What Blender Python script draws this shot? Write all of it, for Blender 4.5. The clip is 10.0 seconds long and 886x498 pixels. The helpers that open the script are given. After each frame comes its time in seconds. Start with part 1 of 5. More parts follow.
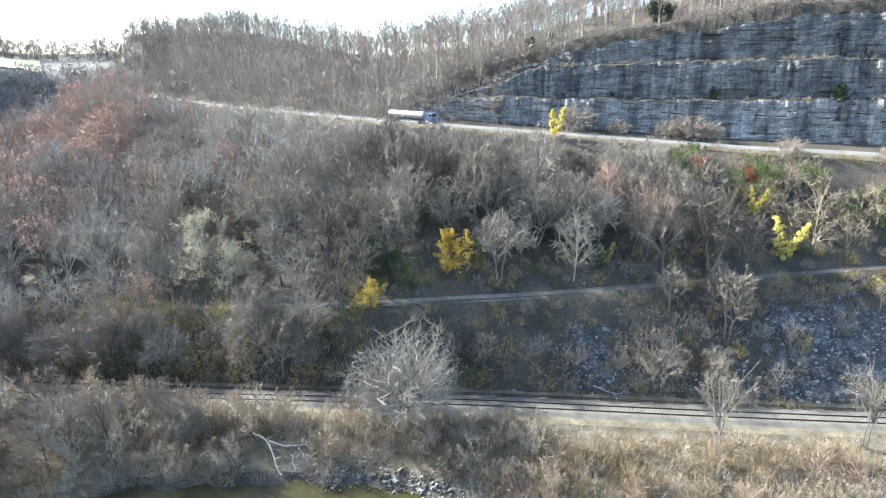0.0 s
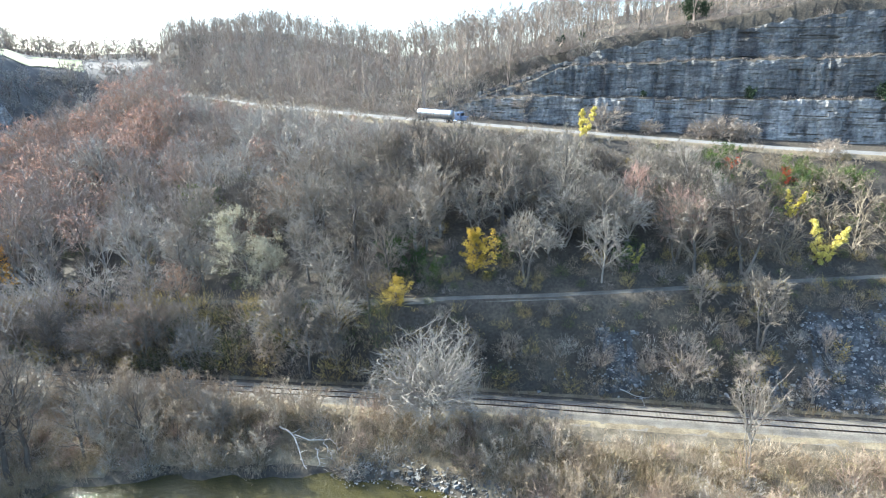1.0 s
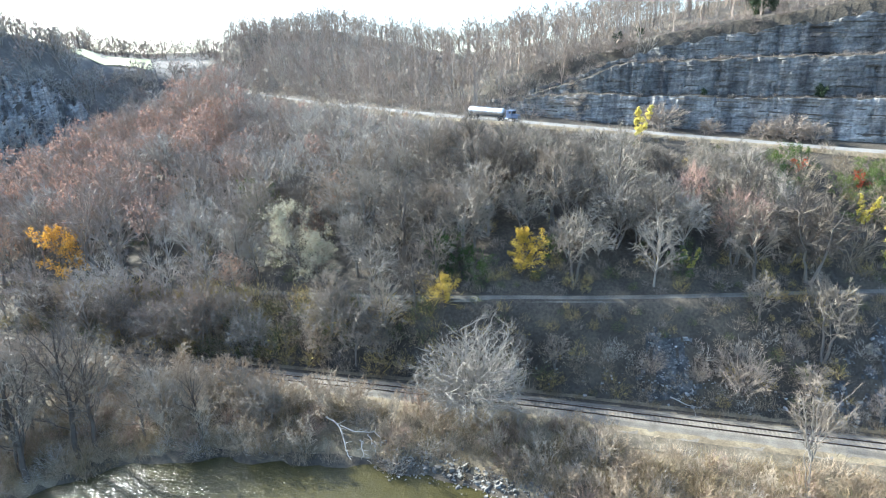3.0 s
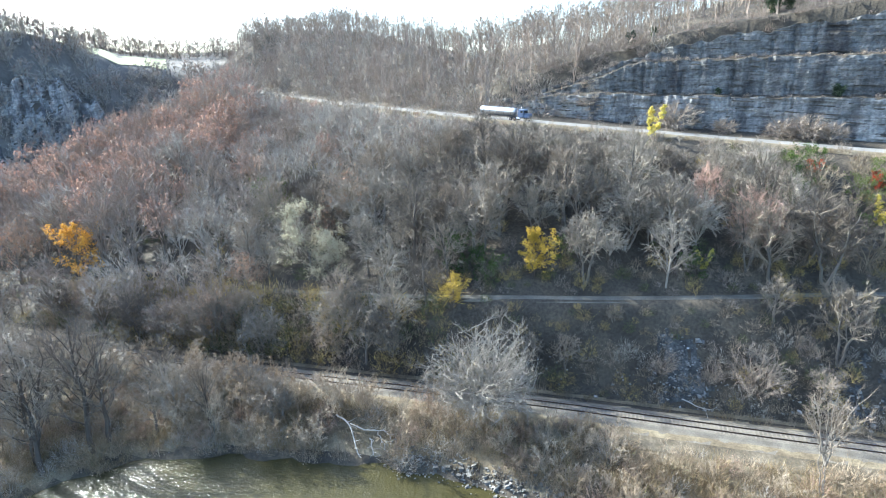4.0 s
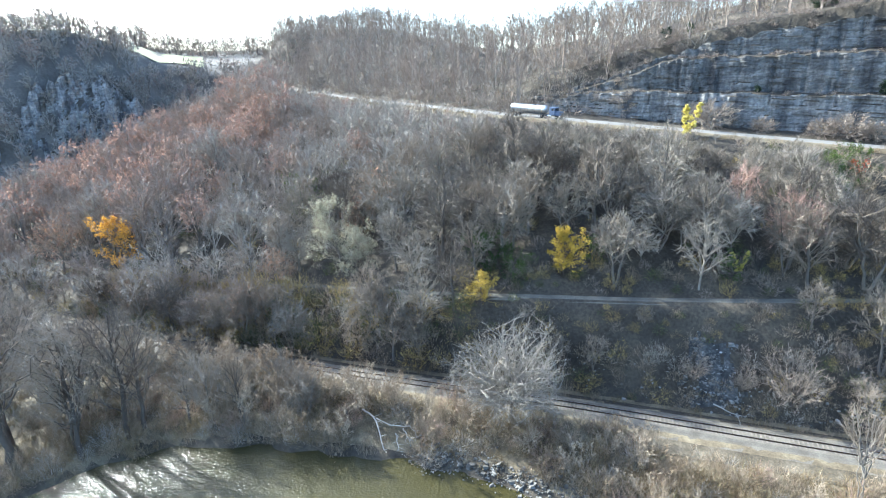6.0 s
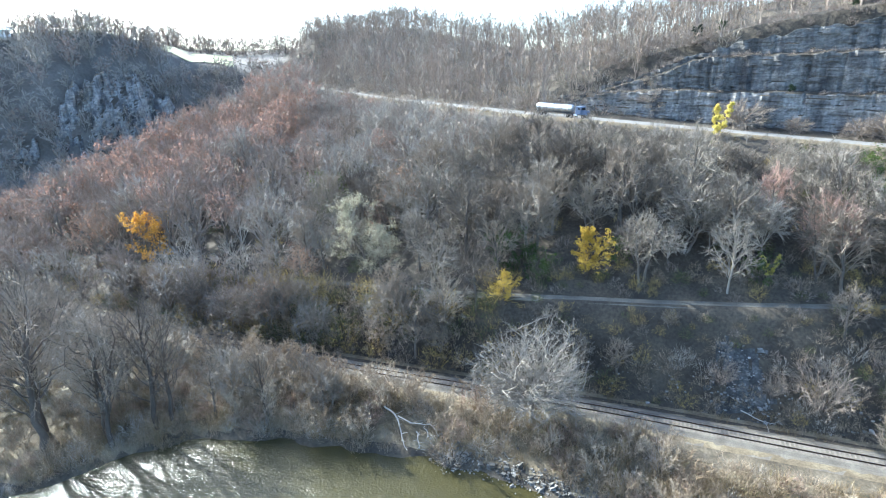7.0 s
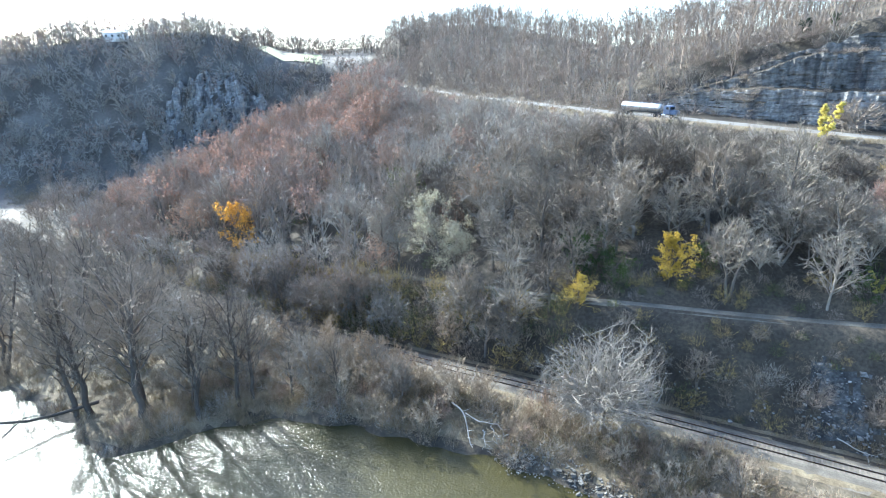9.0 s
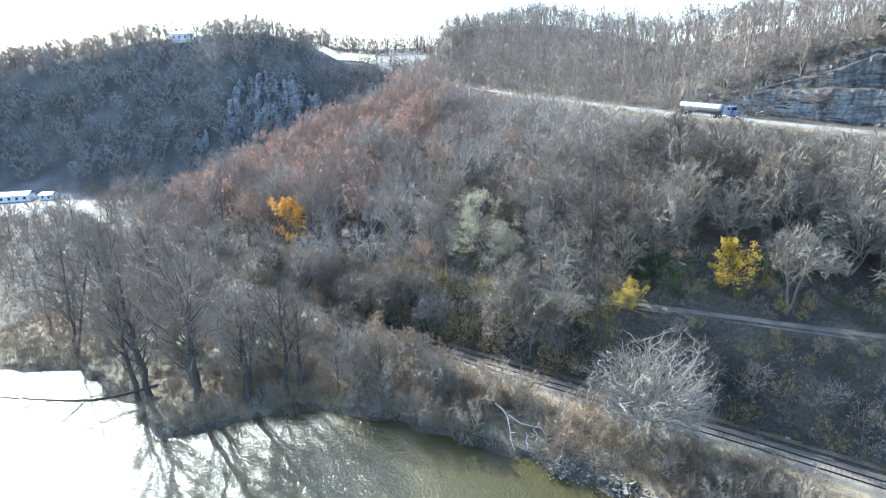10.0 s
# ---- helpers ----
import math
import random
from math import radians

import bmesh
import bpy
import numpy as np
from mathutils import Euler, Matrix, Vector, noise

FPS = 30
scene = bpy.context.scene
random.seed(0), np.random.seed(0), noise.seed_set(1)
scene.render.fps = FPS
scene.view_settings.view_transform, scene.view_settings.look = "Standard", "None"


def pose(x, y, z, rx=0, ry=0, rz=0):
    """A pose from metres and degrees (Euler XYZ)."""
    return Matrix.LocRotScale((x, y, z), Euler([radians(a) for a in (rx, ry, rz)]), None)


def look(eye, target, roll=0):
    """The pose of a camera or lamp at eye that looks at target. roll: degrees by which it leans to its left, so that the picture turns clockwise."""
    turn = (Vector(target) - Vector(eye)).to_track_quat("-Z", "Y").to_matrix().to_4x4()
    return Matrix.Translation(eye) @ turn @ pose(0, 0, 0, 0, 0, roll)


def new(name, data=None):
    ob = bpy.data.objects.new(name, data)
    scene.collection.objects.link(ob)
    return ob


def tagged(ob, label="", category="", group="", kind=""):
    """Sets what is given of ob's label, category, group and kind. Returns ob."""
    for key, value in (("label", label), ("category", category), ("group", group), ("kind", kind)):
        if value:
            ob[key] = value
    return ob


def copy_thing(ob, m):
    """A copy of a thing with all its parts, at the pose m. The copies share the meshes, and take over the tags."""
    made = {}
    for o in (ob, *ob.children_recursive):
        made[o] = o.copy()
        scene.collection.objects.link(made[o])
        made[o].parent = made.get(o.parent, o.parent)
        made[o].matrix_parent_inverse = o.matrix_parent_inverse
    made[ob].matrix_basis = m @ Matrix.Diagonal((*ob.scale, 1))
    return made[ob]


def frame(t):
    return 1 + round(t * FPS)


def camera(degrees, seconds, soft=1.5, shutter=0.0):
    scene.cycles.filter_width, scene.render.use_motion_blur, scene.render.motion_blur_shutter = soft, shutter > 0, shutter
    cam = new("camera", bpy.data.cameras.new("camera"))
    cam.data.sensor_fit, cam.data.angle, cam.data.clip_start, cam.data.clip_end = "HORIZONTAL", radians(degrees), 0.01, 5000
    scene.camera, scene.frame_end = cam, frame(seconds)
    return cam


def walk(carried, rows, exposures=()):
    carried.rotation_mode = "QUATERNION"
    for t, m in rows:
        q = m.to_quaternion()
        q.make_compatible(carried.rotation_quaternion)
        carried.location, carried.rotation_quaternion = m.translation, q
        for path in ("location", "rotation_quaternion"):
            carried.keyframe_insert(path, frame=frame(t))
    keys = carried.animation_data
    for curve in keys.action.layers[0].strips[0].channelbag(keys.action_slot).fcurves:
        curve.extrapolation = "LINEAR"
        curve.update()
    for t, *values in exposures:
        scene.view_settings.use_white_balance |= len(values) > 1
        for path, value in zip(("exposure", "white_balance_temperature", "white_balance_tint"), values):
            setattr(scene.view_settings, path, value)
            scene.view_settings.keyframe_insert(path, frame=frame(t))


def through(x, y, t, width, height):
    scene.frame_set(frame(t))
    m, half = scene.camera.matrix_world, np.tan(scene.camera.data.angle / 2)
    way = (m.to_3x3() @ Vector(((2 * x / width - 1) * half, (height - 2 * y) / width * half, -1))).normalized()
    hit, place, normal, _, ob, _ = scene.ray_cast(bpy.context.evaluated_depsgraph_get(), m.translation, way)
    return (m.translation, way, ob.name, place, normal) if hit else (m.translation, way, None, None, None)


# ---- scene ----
# The camera hovers 54 m above the river and turns to its left.
EYE = (0.0, 0.0, 54.0)
cam = camera(78.4, 10.0, soft=1.1)
# seconds, yaw, pitch, roll
TURN = [
    (0.0, 0.00, -17.05, 2.10), (0.5, 1.46, -17.05, 2.10), (1.0, 2.90, -17.05, 2.10), (1.5, 4.32, -17.05, 2.10),
    (2.0, 5.74, -17.06, 2.10), (2.5, 7.12, -17.06, 2.12), (3.0, 8.16, -17.08, 2.13), (3.2, 8.50, -17.08, 2.13),
    (4.5, 9.67, -17.13, 2.13), (5.0, 10.14, -17.17, 2.14), (5.5, 11.15, -17.22, 2.15), (5.7, 11.68, -17.23, 2.15),
    (6.8, 14.46, -17.25, 2.13), (7.0, 15.02, -17.25, 2.13), (7.5, 16.66, -17.24, 2.14), (8.0, 18.63, -17.23, 2.14),
    (8.5, 20.77, -17.19, 2.14), (9.0, 23.21, -17.15, 2.11), (9.5, 25.67, -17.09, 2.10), (10.0, 28.41, -17.04, 2.07),
]
walk(cam, [(t, pose(*EYE, 90 + p, 0, y) @ pose(0, 0, 0, 0, 0, -r)) for t, y, p, r in TURN], exposures=[(0.0, 2.2, 5560, 3), (10.0, 2.2, 5240, 3)])

# ---- light ----
SUN_AZ, SUN_EL = -64.0, 32.5          # degrees from the +y axis towards +x, and above the horizon
world = bpy.data.worlds.new("sky")
scene.world = world
world.use_nodes = True
wn = world.node_tree
sky = wn.nodes.new("ShaderNodeTexSky")
sky.sky_type = "NISHITA"
sky.sun_disc = False
sky.sun_elevation = radians(SUN_EL)
sky.sun_rotation = radians(SUN_AZ)
sky.air_density, sky.dust_density, sky.ozone_density = 1.0, 2.2, 1.0
wn.nodes["Background"].inputs["Strength"].default_value = 0.14
wn.links.new(sky.outputs["Color"], wn.nodes["Background"].inputs["Color"])
sun = new("sun", bpy.data.lights.new("sun", "SUN"))
sun.data.energy, sun.data.angle, sun.data.color = 5.0, radians(0.6), (1.0, 0.91, 0.76)
_a, _e = radians(SUN_AZ), radians(SUN_EL)
sun.matrix_world = look((0, 0, 200), Vector((0, 0, 200)) - 100 * Vector((math.sin(_a) * math.cos(_e), math.cos(_a) * math.cos(_e), math.sin(_e))))
# ---- the lie of the land ----
# Lines along the valley as x, y (and z) of the river's edge, the railway, the path on the slope and the highway.
SHORE = np.array([(-900, 190), (-400, 95), (-200, 62), (-150, 50), (-131, 45), (-119, 50), (-111, 51.6), (-104, 50.8), (-94, 49), (-88, 47.3), (-82, 44.2), (-76, 44.8), (-72.5, 49), (-69.5, 54), (-61, 61.6), (-45, 65), (-25, 65), (-8.6, 64), (-3, 62), (5, 57), (20, 52), (60, 46), (150, 40), (900, -20)], float)
RAIL = np.array([(-900, 420), (-300, 155), (-200, 113), (-147, 99), (-108, 91.5), (-76, 86.3), (-33, 81.2), (4, 77.2), (35, 72.5), (64, 68.5), (100, 64), (160, 57), (900, -20)], float)
FOOT = np.array([(-900, 450, 6), (-300, 180, 7), (-160, 125, 8), (-102, 109, 9.5), (-76, 106, 11), (-46, 99, 13.5), (-23, 92, 16), (-9, 90, 17), (1, 89.3, 17.5), (11, 89, 17.7), (23, 89.2, 18), (36, 89.9, 18.3), (52, 91, 18.7), (64, 91.2, 19), (80, 92.3, 19.2), (150, 96, 20), (900, 60, 20)], float)
ROAD = np.array([(-900, 900, 60), (-220, 345, 55), (-139, 277, 51.8), (-82.5, 225, 47.4), (-47.7, 186, 46), (-22.3, 162.5, 44.5), (-4, 151, 43.5), (12.4, 144.5, 42.1), (25, 140.8, 41), (45, 135.7, 39.2), (57.4, 132, 38.1), (71.4, 127.3, 36.9), (96, 119, 35.5), (150, 103, 31.5), (220, 82, 27), (900, -120, 20)], float)
CLIFF = np.array([(-900, 0), (-26, 0), (-9.7, 5.1), (9.6, 11.5), (24, 17.5), (39, 22), (59, 26), (84, 30.5), (108, 31), (150, 31), (250, 30), (900, 20)], float)
RISE = np.array([(-300, 30), (-165, 38), (-120, 39), (-90, 33), (-62, 27), (-20, 20), (5, 16), (25, 9), (45, 12), (100, 15), (900, 15)], float)
UP_E = np.array([(-180, 900), (-75, 560), (-67, 510), (-63, 485), (-59, 460), (-50, 435), (-42, 440), (-38, 485), (-34, 520), (-30, 540), (-20, 560), (180, 900)], float)
UP_H = np.array([(-180, 30), (-75, 70), (-67, 72), (-60, 80), (-55, 88), (-50, 91), (-45, 93), (-42, 87), (-38, 73), (-34, 72), (-30, 75), (-20, 70), (40, 60), (180, 30)], float)


def line(tab, x, k=1):
    """A smooth reading of column k of a table at x."""
    return sum(np.interp(x + o, tab[:, 0], tab[:, k]) for o in (-4.0, -1.3, 1.3, 4.0)) / 4


def step(a, b, v):
    s = np.clip((v - a) / (b - a), 0, 1)
    return s * s * (3 - 2 * s)


def wobble(x, y, size, seed=0.0):
    """Cheap smooth noise, about -1 to 1."""
    u, v = x / size, y / size
    return (np.sin(1.3 * u + 2.1 * v + seed) + np.sin(2.7 * u - 1.7 * v + 1.3 * seed + 1) + np.sin(-1.1 * u + 3.3 * v + 2.2 * seed + 2) + np.sin(4.1 * u + 0.6 * v + 0.7 * seed)) / 3.2


def land(x, y):
    """Height of the ground above the river."""
    x, y = np.asarray(x, float), np.asarray(y, float)
    sh, ra, pa, ro = line(SHORE, x) + 1.5 * wobble(x, 0 * x, 5), line(RAIL, x), line(FOOT, x), line(ROAD, x)
    zp, zr = line(FOOT, x, 2), line(ROAD, x, 2)
    ra_f = np.minimum(ra + 5, pa - 3)
    z = np.where(y < sh, np.maximum(-5, (y - sh) * 0.35), 0)
    s = (y - sh) / np.maximum(ra - 5 - sh, 1)
    z = np.where((y >= sh) & (y < ra - 5), 3.2 * np.clip(s, 0, 1) ** 0.6 + 0.25 * wobble(x, y, 3) * np.clip(s * 4, 0, 1) * np.clip((1 - s) * 4, 0, 1), z)
    z = np.where((y >= ra - 5) & (y < ra_f), 3.2 + 0.5 * step(ra - 5, ra - 3.2, y), z)
    s = np.clip((y - ra_f) / np.maximum(pa - 1.6 - ra_f, 0.5), 0, 1)
    z = np.where((y >= ra_f) & (y < pa - 1.6), 3.7 + (zp - 3.7) * s + 0.5 * wobble(x, y, 2.6, 3) * np.sin(np.pi * s), z)
    z = np.where((y >= pa - 1.6) & (y < pa + 1.6), zp, z)
    s = np.clip((y - pa - 1.6) / np.maximum(ro - 5 - pa - 1.6, 1), 0, 1)
    z = np.where((y >= pa + 1.6) & (y < ro - 5), zp + (zr - zp) * (0.45 * s + 0.55 * s ** 0.75) + 1.1 * wobble(x, y, 7, 1) * np.sin(np.pi * s), z)
    d = y - ro
    back = zr + line(CLIFF, x) * np.clip((d - 17) / 4.5, 0, 1) + line(RISE, x) * np.sin(np.pi / 2 * np.clip((d - 5) / np.interp(x, [-170, -110], [70, 130]), 0, 1)) + 0.8 * wobble(x, y, 12, 2) * step(10, 40, d) + 0.02 * np.clip(d - 150, 0, 2000)
    z = np.where(d >= -5, np.where(d < 5, zr, back), z)
    # the nose of the hill falls to the valley floor on the far left
    g = step(-225, -160, x - 0.12 * (y - 140))
    g = np.maximum(g, step(-36.5, -26.5, np.degrees(np.arctan2(x, np.maximum(y, 1)))) * step(295, 385, y))
    z = np.where(y > ra_f, 3.6 + (z - 3.6) * g, z)
    # the upland beyond the side valley
    az, far = np.degrees(np.arctan2(x, np.maximum(y, -1e9))), np.hypot(x, y)
    e, h = np.interp(az, UP_E[:, 0], UP_E[:, 1]), np.interp(az, UP_H[:, 0], UP_H[:, 1])
    up = 3.5 + (h - 3.5) * step(e - 115, e, far + 7 * wobble(x, y, 40, 4)) + 25 * step(e + 60, e + 500, far) + 13 * step(e - 30, e + 110, far) * step(-42, -39, az)
    z = np.where((az < -20) & ((y > ra) | ((x < -230) & (y > sh + 30))), np.maximum(z, np.where(x < -60, up, -9)), z)
    z = np.where(y < -150, np.maximum(z, 4 * step(-150, -190, y) + 40 * step(-300, -900, y)), z)
    return z
# ---- materials ----
def material(name, rough=0.85, metal=0.0, spec=0.3):
    m = bpy.data.materials.new(name)
    m.use_nodes = True
    nt = m.node_tree
    b = nt.nodes["Principled BSDF"]
    b.inputs["Roughness"].default_value, b.inputs["Metallic"].default_value = rough, metal
    b.inputs["Specular IOR Level"].default_value = spec
    return m, nt, b


def ramp(nt, stops, fac):
    r = nt.nodes.new("ShaderNodeValToRGB")
    while len(r.color_ramp.elements) < len(stops):
        r.color_ramp.elements.new(0.5)
    for e, (p, c) in zip(r.color_ramp.elements, stops):
        e.position, e.color = p, (*c, 1)
    nt.links.new(fac, r.inputs["Fac"])
    return r.outputs["Color"]


def texture(nt, kind, scale, detail=4.0, stretch=(1, 1, 1)):
    co, mp = nt.nodes.new("ShaderNodeNewGeometry"), nt.nodes.new("ShaderNodeMapping")
    mp.inputs["Scale"].default_value = stretch
    nt.links.new(co.outputs["Position"], mp.inputs["Vector"])
    n = nt.nodes.new("ShaderNodeTexNoise" if kind == "noise" else "ShaderNodeTexVoronoi")
    n.inputs["Scale"].default_value = scale
    if kind == "noise":
        n.inputs["Detail"].default_value = detail
    nt.links.new(mp.outputs["Vector"], n.inputs["Vector"])
    return n.outputs["Fac"] if kind == "noise" else n.outputs["Distance"]


def mix(nt, fac, a, b, how="MIX"):
    n = nt.nodes.new("ShaderNodeMix")
    n.data_type, n.blend_type = "RGBA", how
    for sock, v in ((n.inputs[0], fac), (n.inputs[6], a), (n.inputs[7], b)):
        if hasattr(v, "links"):
            nt.links.new(v, sock)
        elif isinstance(v, tuple):
            sock.default_value = (*v, 1)
        else:
            sock.default_value = v
    return n.outputs[2]


def bump(nt, b, height, strength=0.5, dist=0.1):
    n = nt.nodes.new("ShaderNodeBump")
    n.inputs["Strength"].default_value, n.inputs["Distance"].default_value = strength, dist
    nt.links.new(height, n.inputs["Height"])
    nt.links.new(n.outputs["Normal"], b.inputs["Normal"])


def plant(name, stops, rough=0.9, island=False, through=0.0):
    """Bark, twigs or leaves: the colour differs from plant to plant and, less, from piece to piece."""
    m, nt, b = material(name, rough, spec=0.15)
    src = nt.nodes.new("ShaderNodeNewGeometry").outputs["Random Per Island"] if island else nt.nodes.new("ShaderNodeObjectInfo").outputs["Random"]
    col = ramp(nt, stops, src)
    col = mix(nt, 0.45, col, ramp(nt, [(0.3, (0.45, 0.45, 0.45)), (0.7, (1.0, 1.0, 1.0))], texture(nt, "noise", 0.9, 5)), "MULTIPLY")
    nt.links.new(col, b.inputs["Base Color"])
    if through:
        t = nt.nodes.new("ShaderNodeBsdfTranslucent")
        nt.links.new(col, t.inputs["Color"])
        s = nt.nodes.new("ShaderNodeMixShader")
        s.inputs[0].default_value = through
        nt.links.new(b.outputs[0], s.inputs[1])
        nt.links.new(t.outputs[0], s.inputs[2])
        nt.links.new(s.outputs[0], nt.nodes["Material Output"].inputs["Surface"])
    return m


def surface(name, scale, stops, fine=(12.0, 0.5), rough=0.9, relief=0.05, metal=0.0, stretch=(1, 1, 1), spec=0.3):
    """A ground, stone or paint: a broad ramp of patches, broken up by fine grain."""
    m, nt, b = material(name, rough, metal, spec)
    col = ramp(nt, stops, texture(nt, "noise", scale, 6, stretch))
    grain = texture(nt, "noise", fine[0], 6, stretch)
    col = mix(nt, fine[1], col, ramp(nt, [(0.3, (0.35, 0.35, 0.35)), (0.65, (1.15, 1.15, 1.15))], grain), "MULTIPLY")
    nt.links.new(col, b.inputs["Base Color"])
    if relief:
        bump(nt, b, grain, 0.6, relief)
    return m


BARK_GREY = plant("grey_bark", [(0, (0.11, 0.096, 0.081)), (0.5, (0.155, 0.137, 0.116)), (1, (0.225, 0.201, 0.173))])
BARK_PALE = plant("pale_bark", [(0, (0.23, 0.205, 0.17)), (1, (0.30, 0.27, 0.23))])
BARK_DARK = plant("dark_bark", [(0, (0.075, 0.062, 0.052)), (1, (0.13, 0.11, 0.092))])
TWIG = plant("bare_twigs", [(0, (0.123, 0.103, 0.0829)), (0.3, (0.202, 0.174, 0.14)), (0.55, (0.302, 0.246, 0.188)), (0.75, (0.235, 0.202, 0.16)), (1, (0.358, 0.319, 0.263))])
TWIG_DARK = plant("dark_twigs", [(0, (0.19, 0.155, 0.12)), (1, (0.28, 0.235, 0.185))])
TWIG_RED = plant("reddish_twigs", [(0, (0.33, 0.205, 0.16)), (1, (0.40, 0.27, 0.215))])
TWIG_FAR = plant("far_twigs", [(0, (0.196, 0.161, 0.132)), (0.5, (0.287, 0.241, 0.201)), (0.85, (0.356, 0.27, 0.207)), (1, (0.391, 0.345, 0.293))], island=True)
BRUSH = plant("tan_brush", [(0, (0.23, 0.17, 0.111)), (0.5, (0.306, 0.242, 0.17)), (1, (0.383, 0.315, 0.23))])
STRAW = plant("dry_grass", [(0, (0.17, 0.12, 0.065)), (0.6, (0.255, 0.192, 0.112)), (0.9, (0.33, 0.26, 0.16)), (1, (0.20, 0.185, 0.075))], island=True)
LEAF_RUSSET = plant("russet_leaves", [(0, (0.26, 0.125, 0.08)), (0.5, (0.31, 0.17, 0.11)), (1, (0.36, 0.23, 0.16))], through=0.3)
LEAF_YELLOW = plant("yellow_leaves", [(0, (0.56, 0.39, 0.06)), (1, (0.64, 0.50, 0.14))], through=0.35)
LEAF_ORANGE = plant("orange_leaves", [(0, (0.60, 0.33, 0.06)), (1, (0.66, 0.42, 0.10))], through=0.35)
LEAF_LIME = plant("lime_yellow_leaves", [(0, (0.58, 0.49, 0.08)), (1, (0.68, 0.59, 0.17))], through=0.35)
LEAF_GREEN = plant("green_leaves", [(0, (0.05, 0.085, 0.025)), (0.6, (0.09, 0.13, 0.035)), (1, (0.15, 0.17, 0.05))], through=0.3)
LEAF_SAGE = plant("grey_green_leaves", [(0, (0.31, 0.29, 0.20)), (1, (0.38, 0.355, 0.26))], through=0.3)
LEAF_RED = plant("red_leaves", [(0, (0.32, 0.05, 0.03)), (1, (0.42, 0.09, 0.04))], through=0.3)
CEDAR = plant("cedar_needles", [(0, (0.025, 0.04, 0.022)), (1, (0.05, 0.07, 0.035))])

LITTER = surface("leaf_litter", 0.12, [(0.3, (0.038, 0.032, 0.025)), (0.5, (0.065, 0.054, 0.04)), (0.7, (0.105, 0.085, 0.06))], (2.2, 0.7), relief=0.25)
# leaf litter of the far hill, lightened in colour to stand in for haze
LITTER_HAZED = surface("hazed_leaf_litter", 0.05, [(0.3, (0.08, 0.07, 0.058)), (0.5, (0.12, 0.107, 0.092)), (0.7, (0.165, 0.148, 0.128))], (0.8, 0.4), relief=0.3)
BALLAST = surface("grey_ballast", 0.5, [(0.35, (0.105, 0.093, 0.076)), (0.65, (0.165, 0.148, 0.122))], (9.0, 0.6), relief=0.06)
GRAVEL = surface("pale_gravel", 0.3, [(0.35, (0.085, 0.08, 0.066)), (0.65, (0.16, 0.15, 0.126))], (6.0, 0.5), relief=0.03)
ASPHALT = surface("worn_asphalt", 0.25, [(0.35, (0.15, 0.146, 0.137)), (0.65, (0.205, 0.199, 0.187))], (5.0, 0.35), relief=0.01)
DIRT = surface("tan_gravel", 0.4, [(0.3, (0.07, 0.057, 0.038)), (0.5, (0.11, 0.092, 0.065)), (0.7, (0.155, 0.132, 0.098))], (3.0, 0.65), relief=0.06)
VERGE = surface("dry_verge", 0.35, [(0.3, (0.09, 0.072, 0.047)), (0.5, (0.155, 0.125, 0.08)), (0.7, (0.215, 0.18, 0.12))], (4.0, 0.55), relief=0.15)
LAWN = surface("pale_field_grass", 0.02, [(0.35, (0.24, 0.26, 0.12)), (0.65, (0.34, 0.335, 0.19))], (0.6, 0.3), relief=0)
STEEL = surface("rusty_rail_steel", 2.0, [(0.3, (0.10, 0.065, 0.045)), (0.7, (0.16, 0.11, 0.08))], (20, 0.4), 0.5, 0.004, 0.6)
RAILHEAD = surface("polished_rail_head", 3.0, [(0.3, (0.40, 0.39, 0.38)), (0.7, (0.55, 0.54, 0.52))], (20, 0.2), 0.3, 0, 1.0)
TIE = surface("weathered_tie_wood", 1.5, [(0.3, (0.12, 0.105, 0.088)), (0.7, (0.21, 0.185, 0.155))], (14, 0.4), 0.9, 0.01)
WHITE = surface("white_paint", 2.0, [(0.3, (0.70, 0.70, 0.69)), (0.7, (0.82, 0.82, 0.80))], (9, 0.15), 0.5, 0)
ROOF_GREY = surface("grey_roofing", 1.0, [(0.3, (0.30, 0.30, 0.31)), (0.7, (0.42, 0.42, 0.43))], (8, 0.2), 0.7, 0)


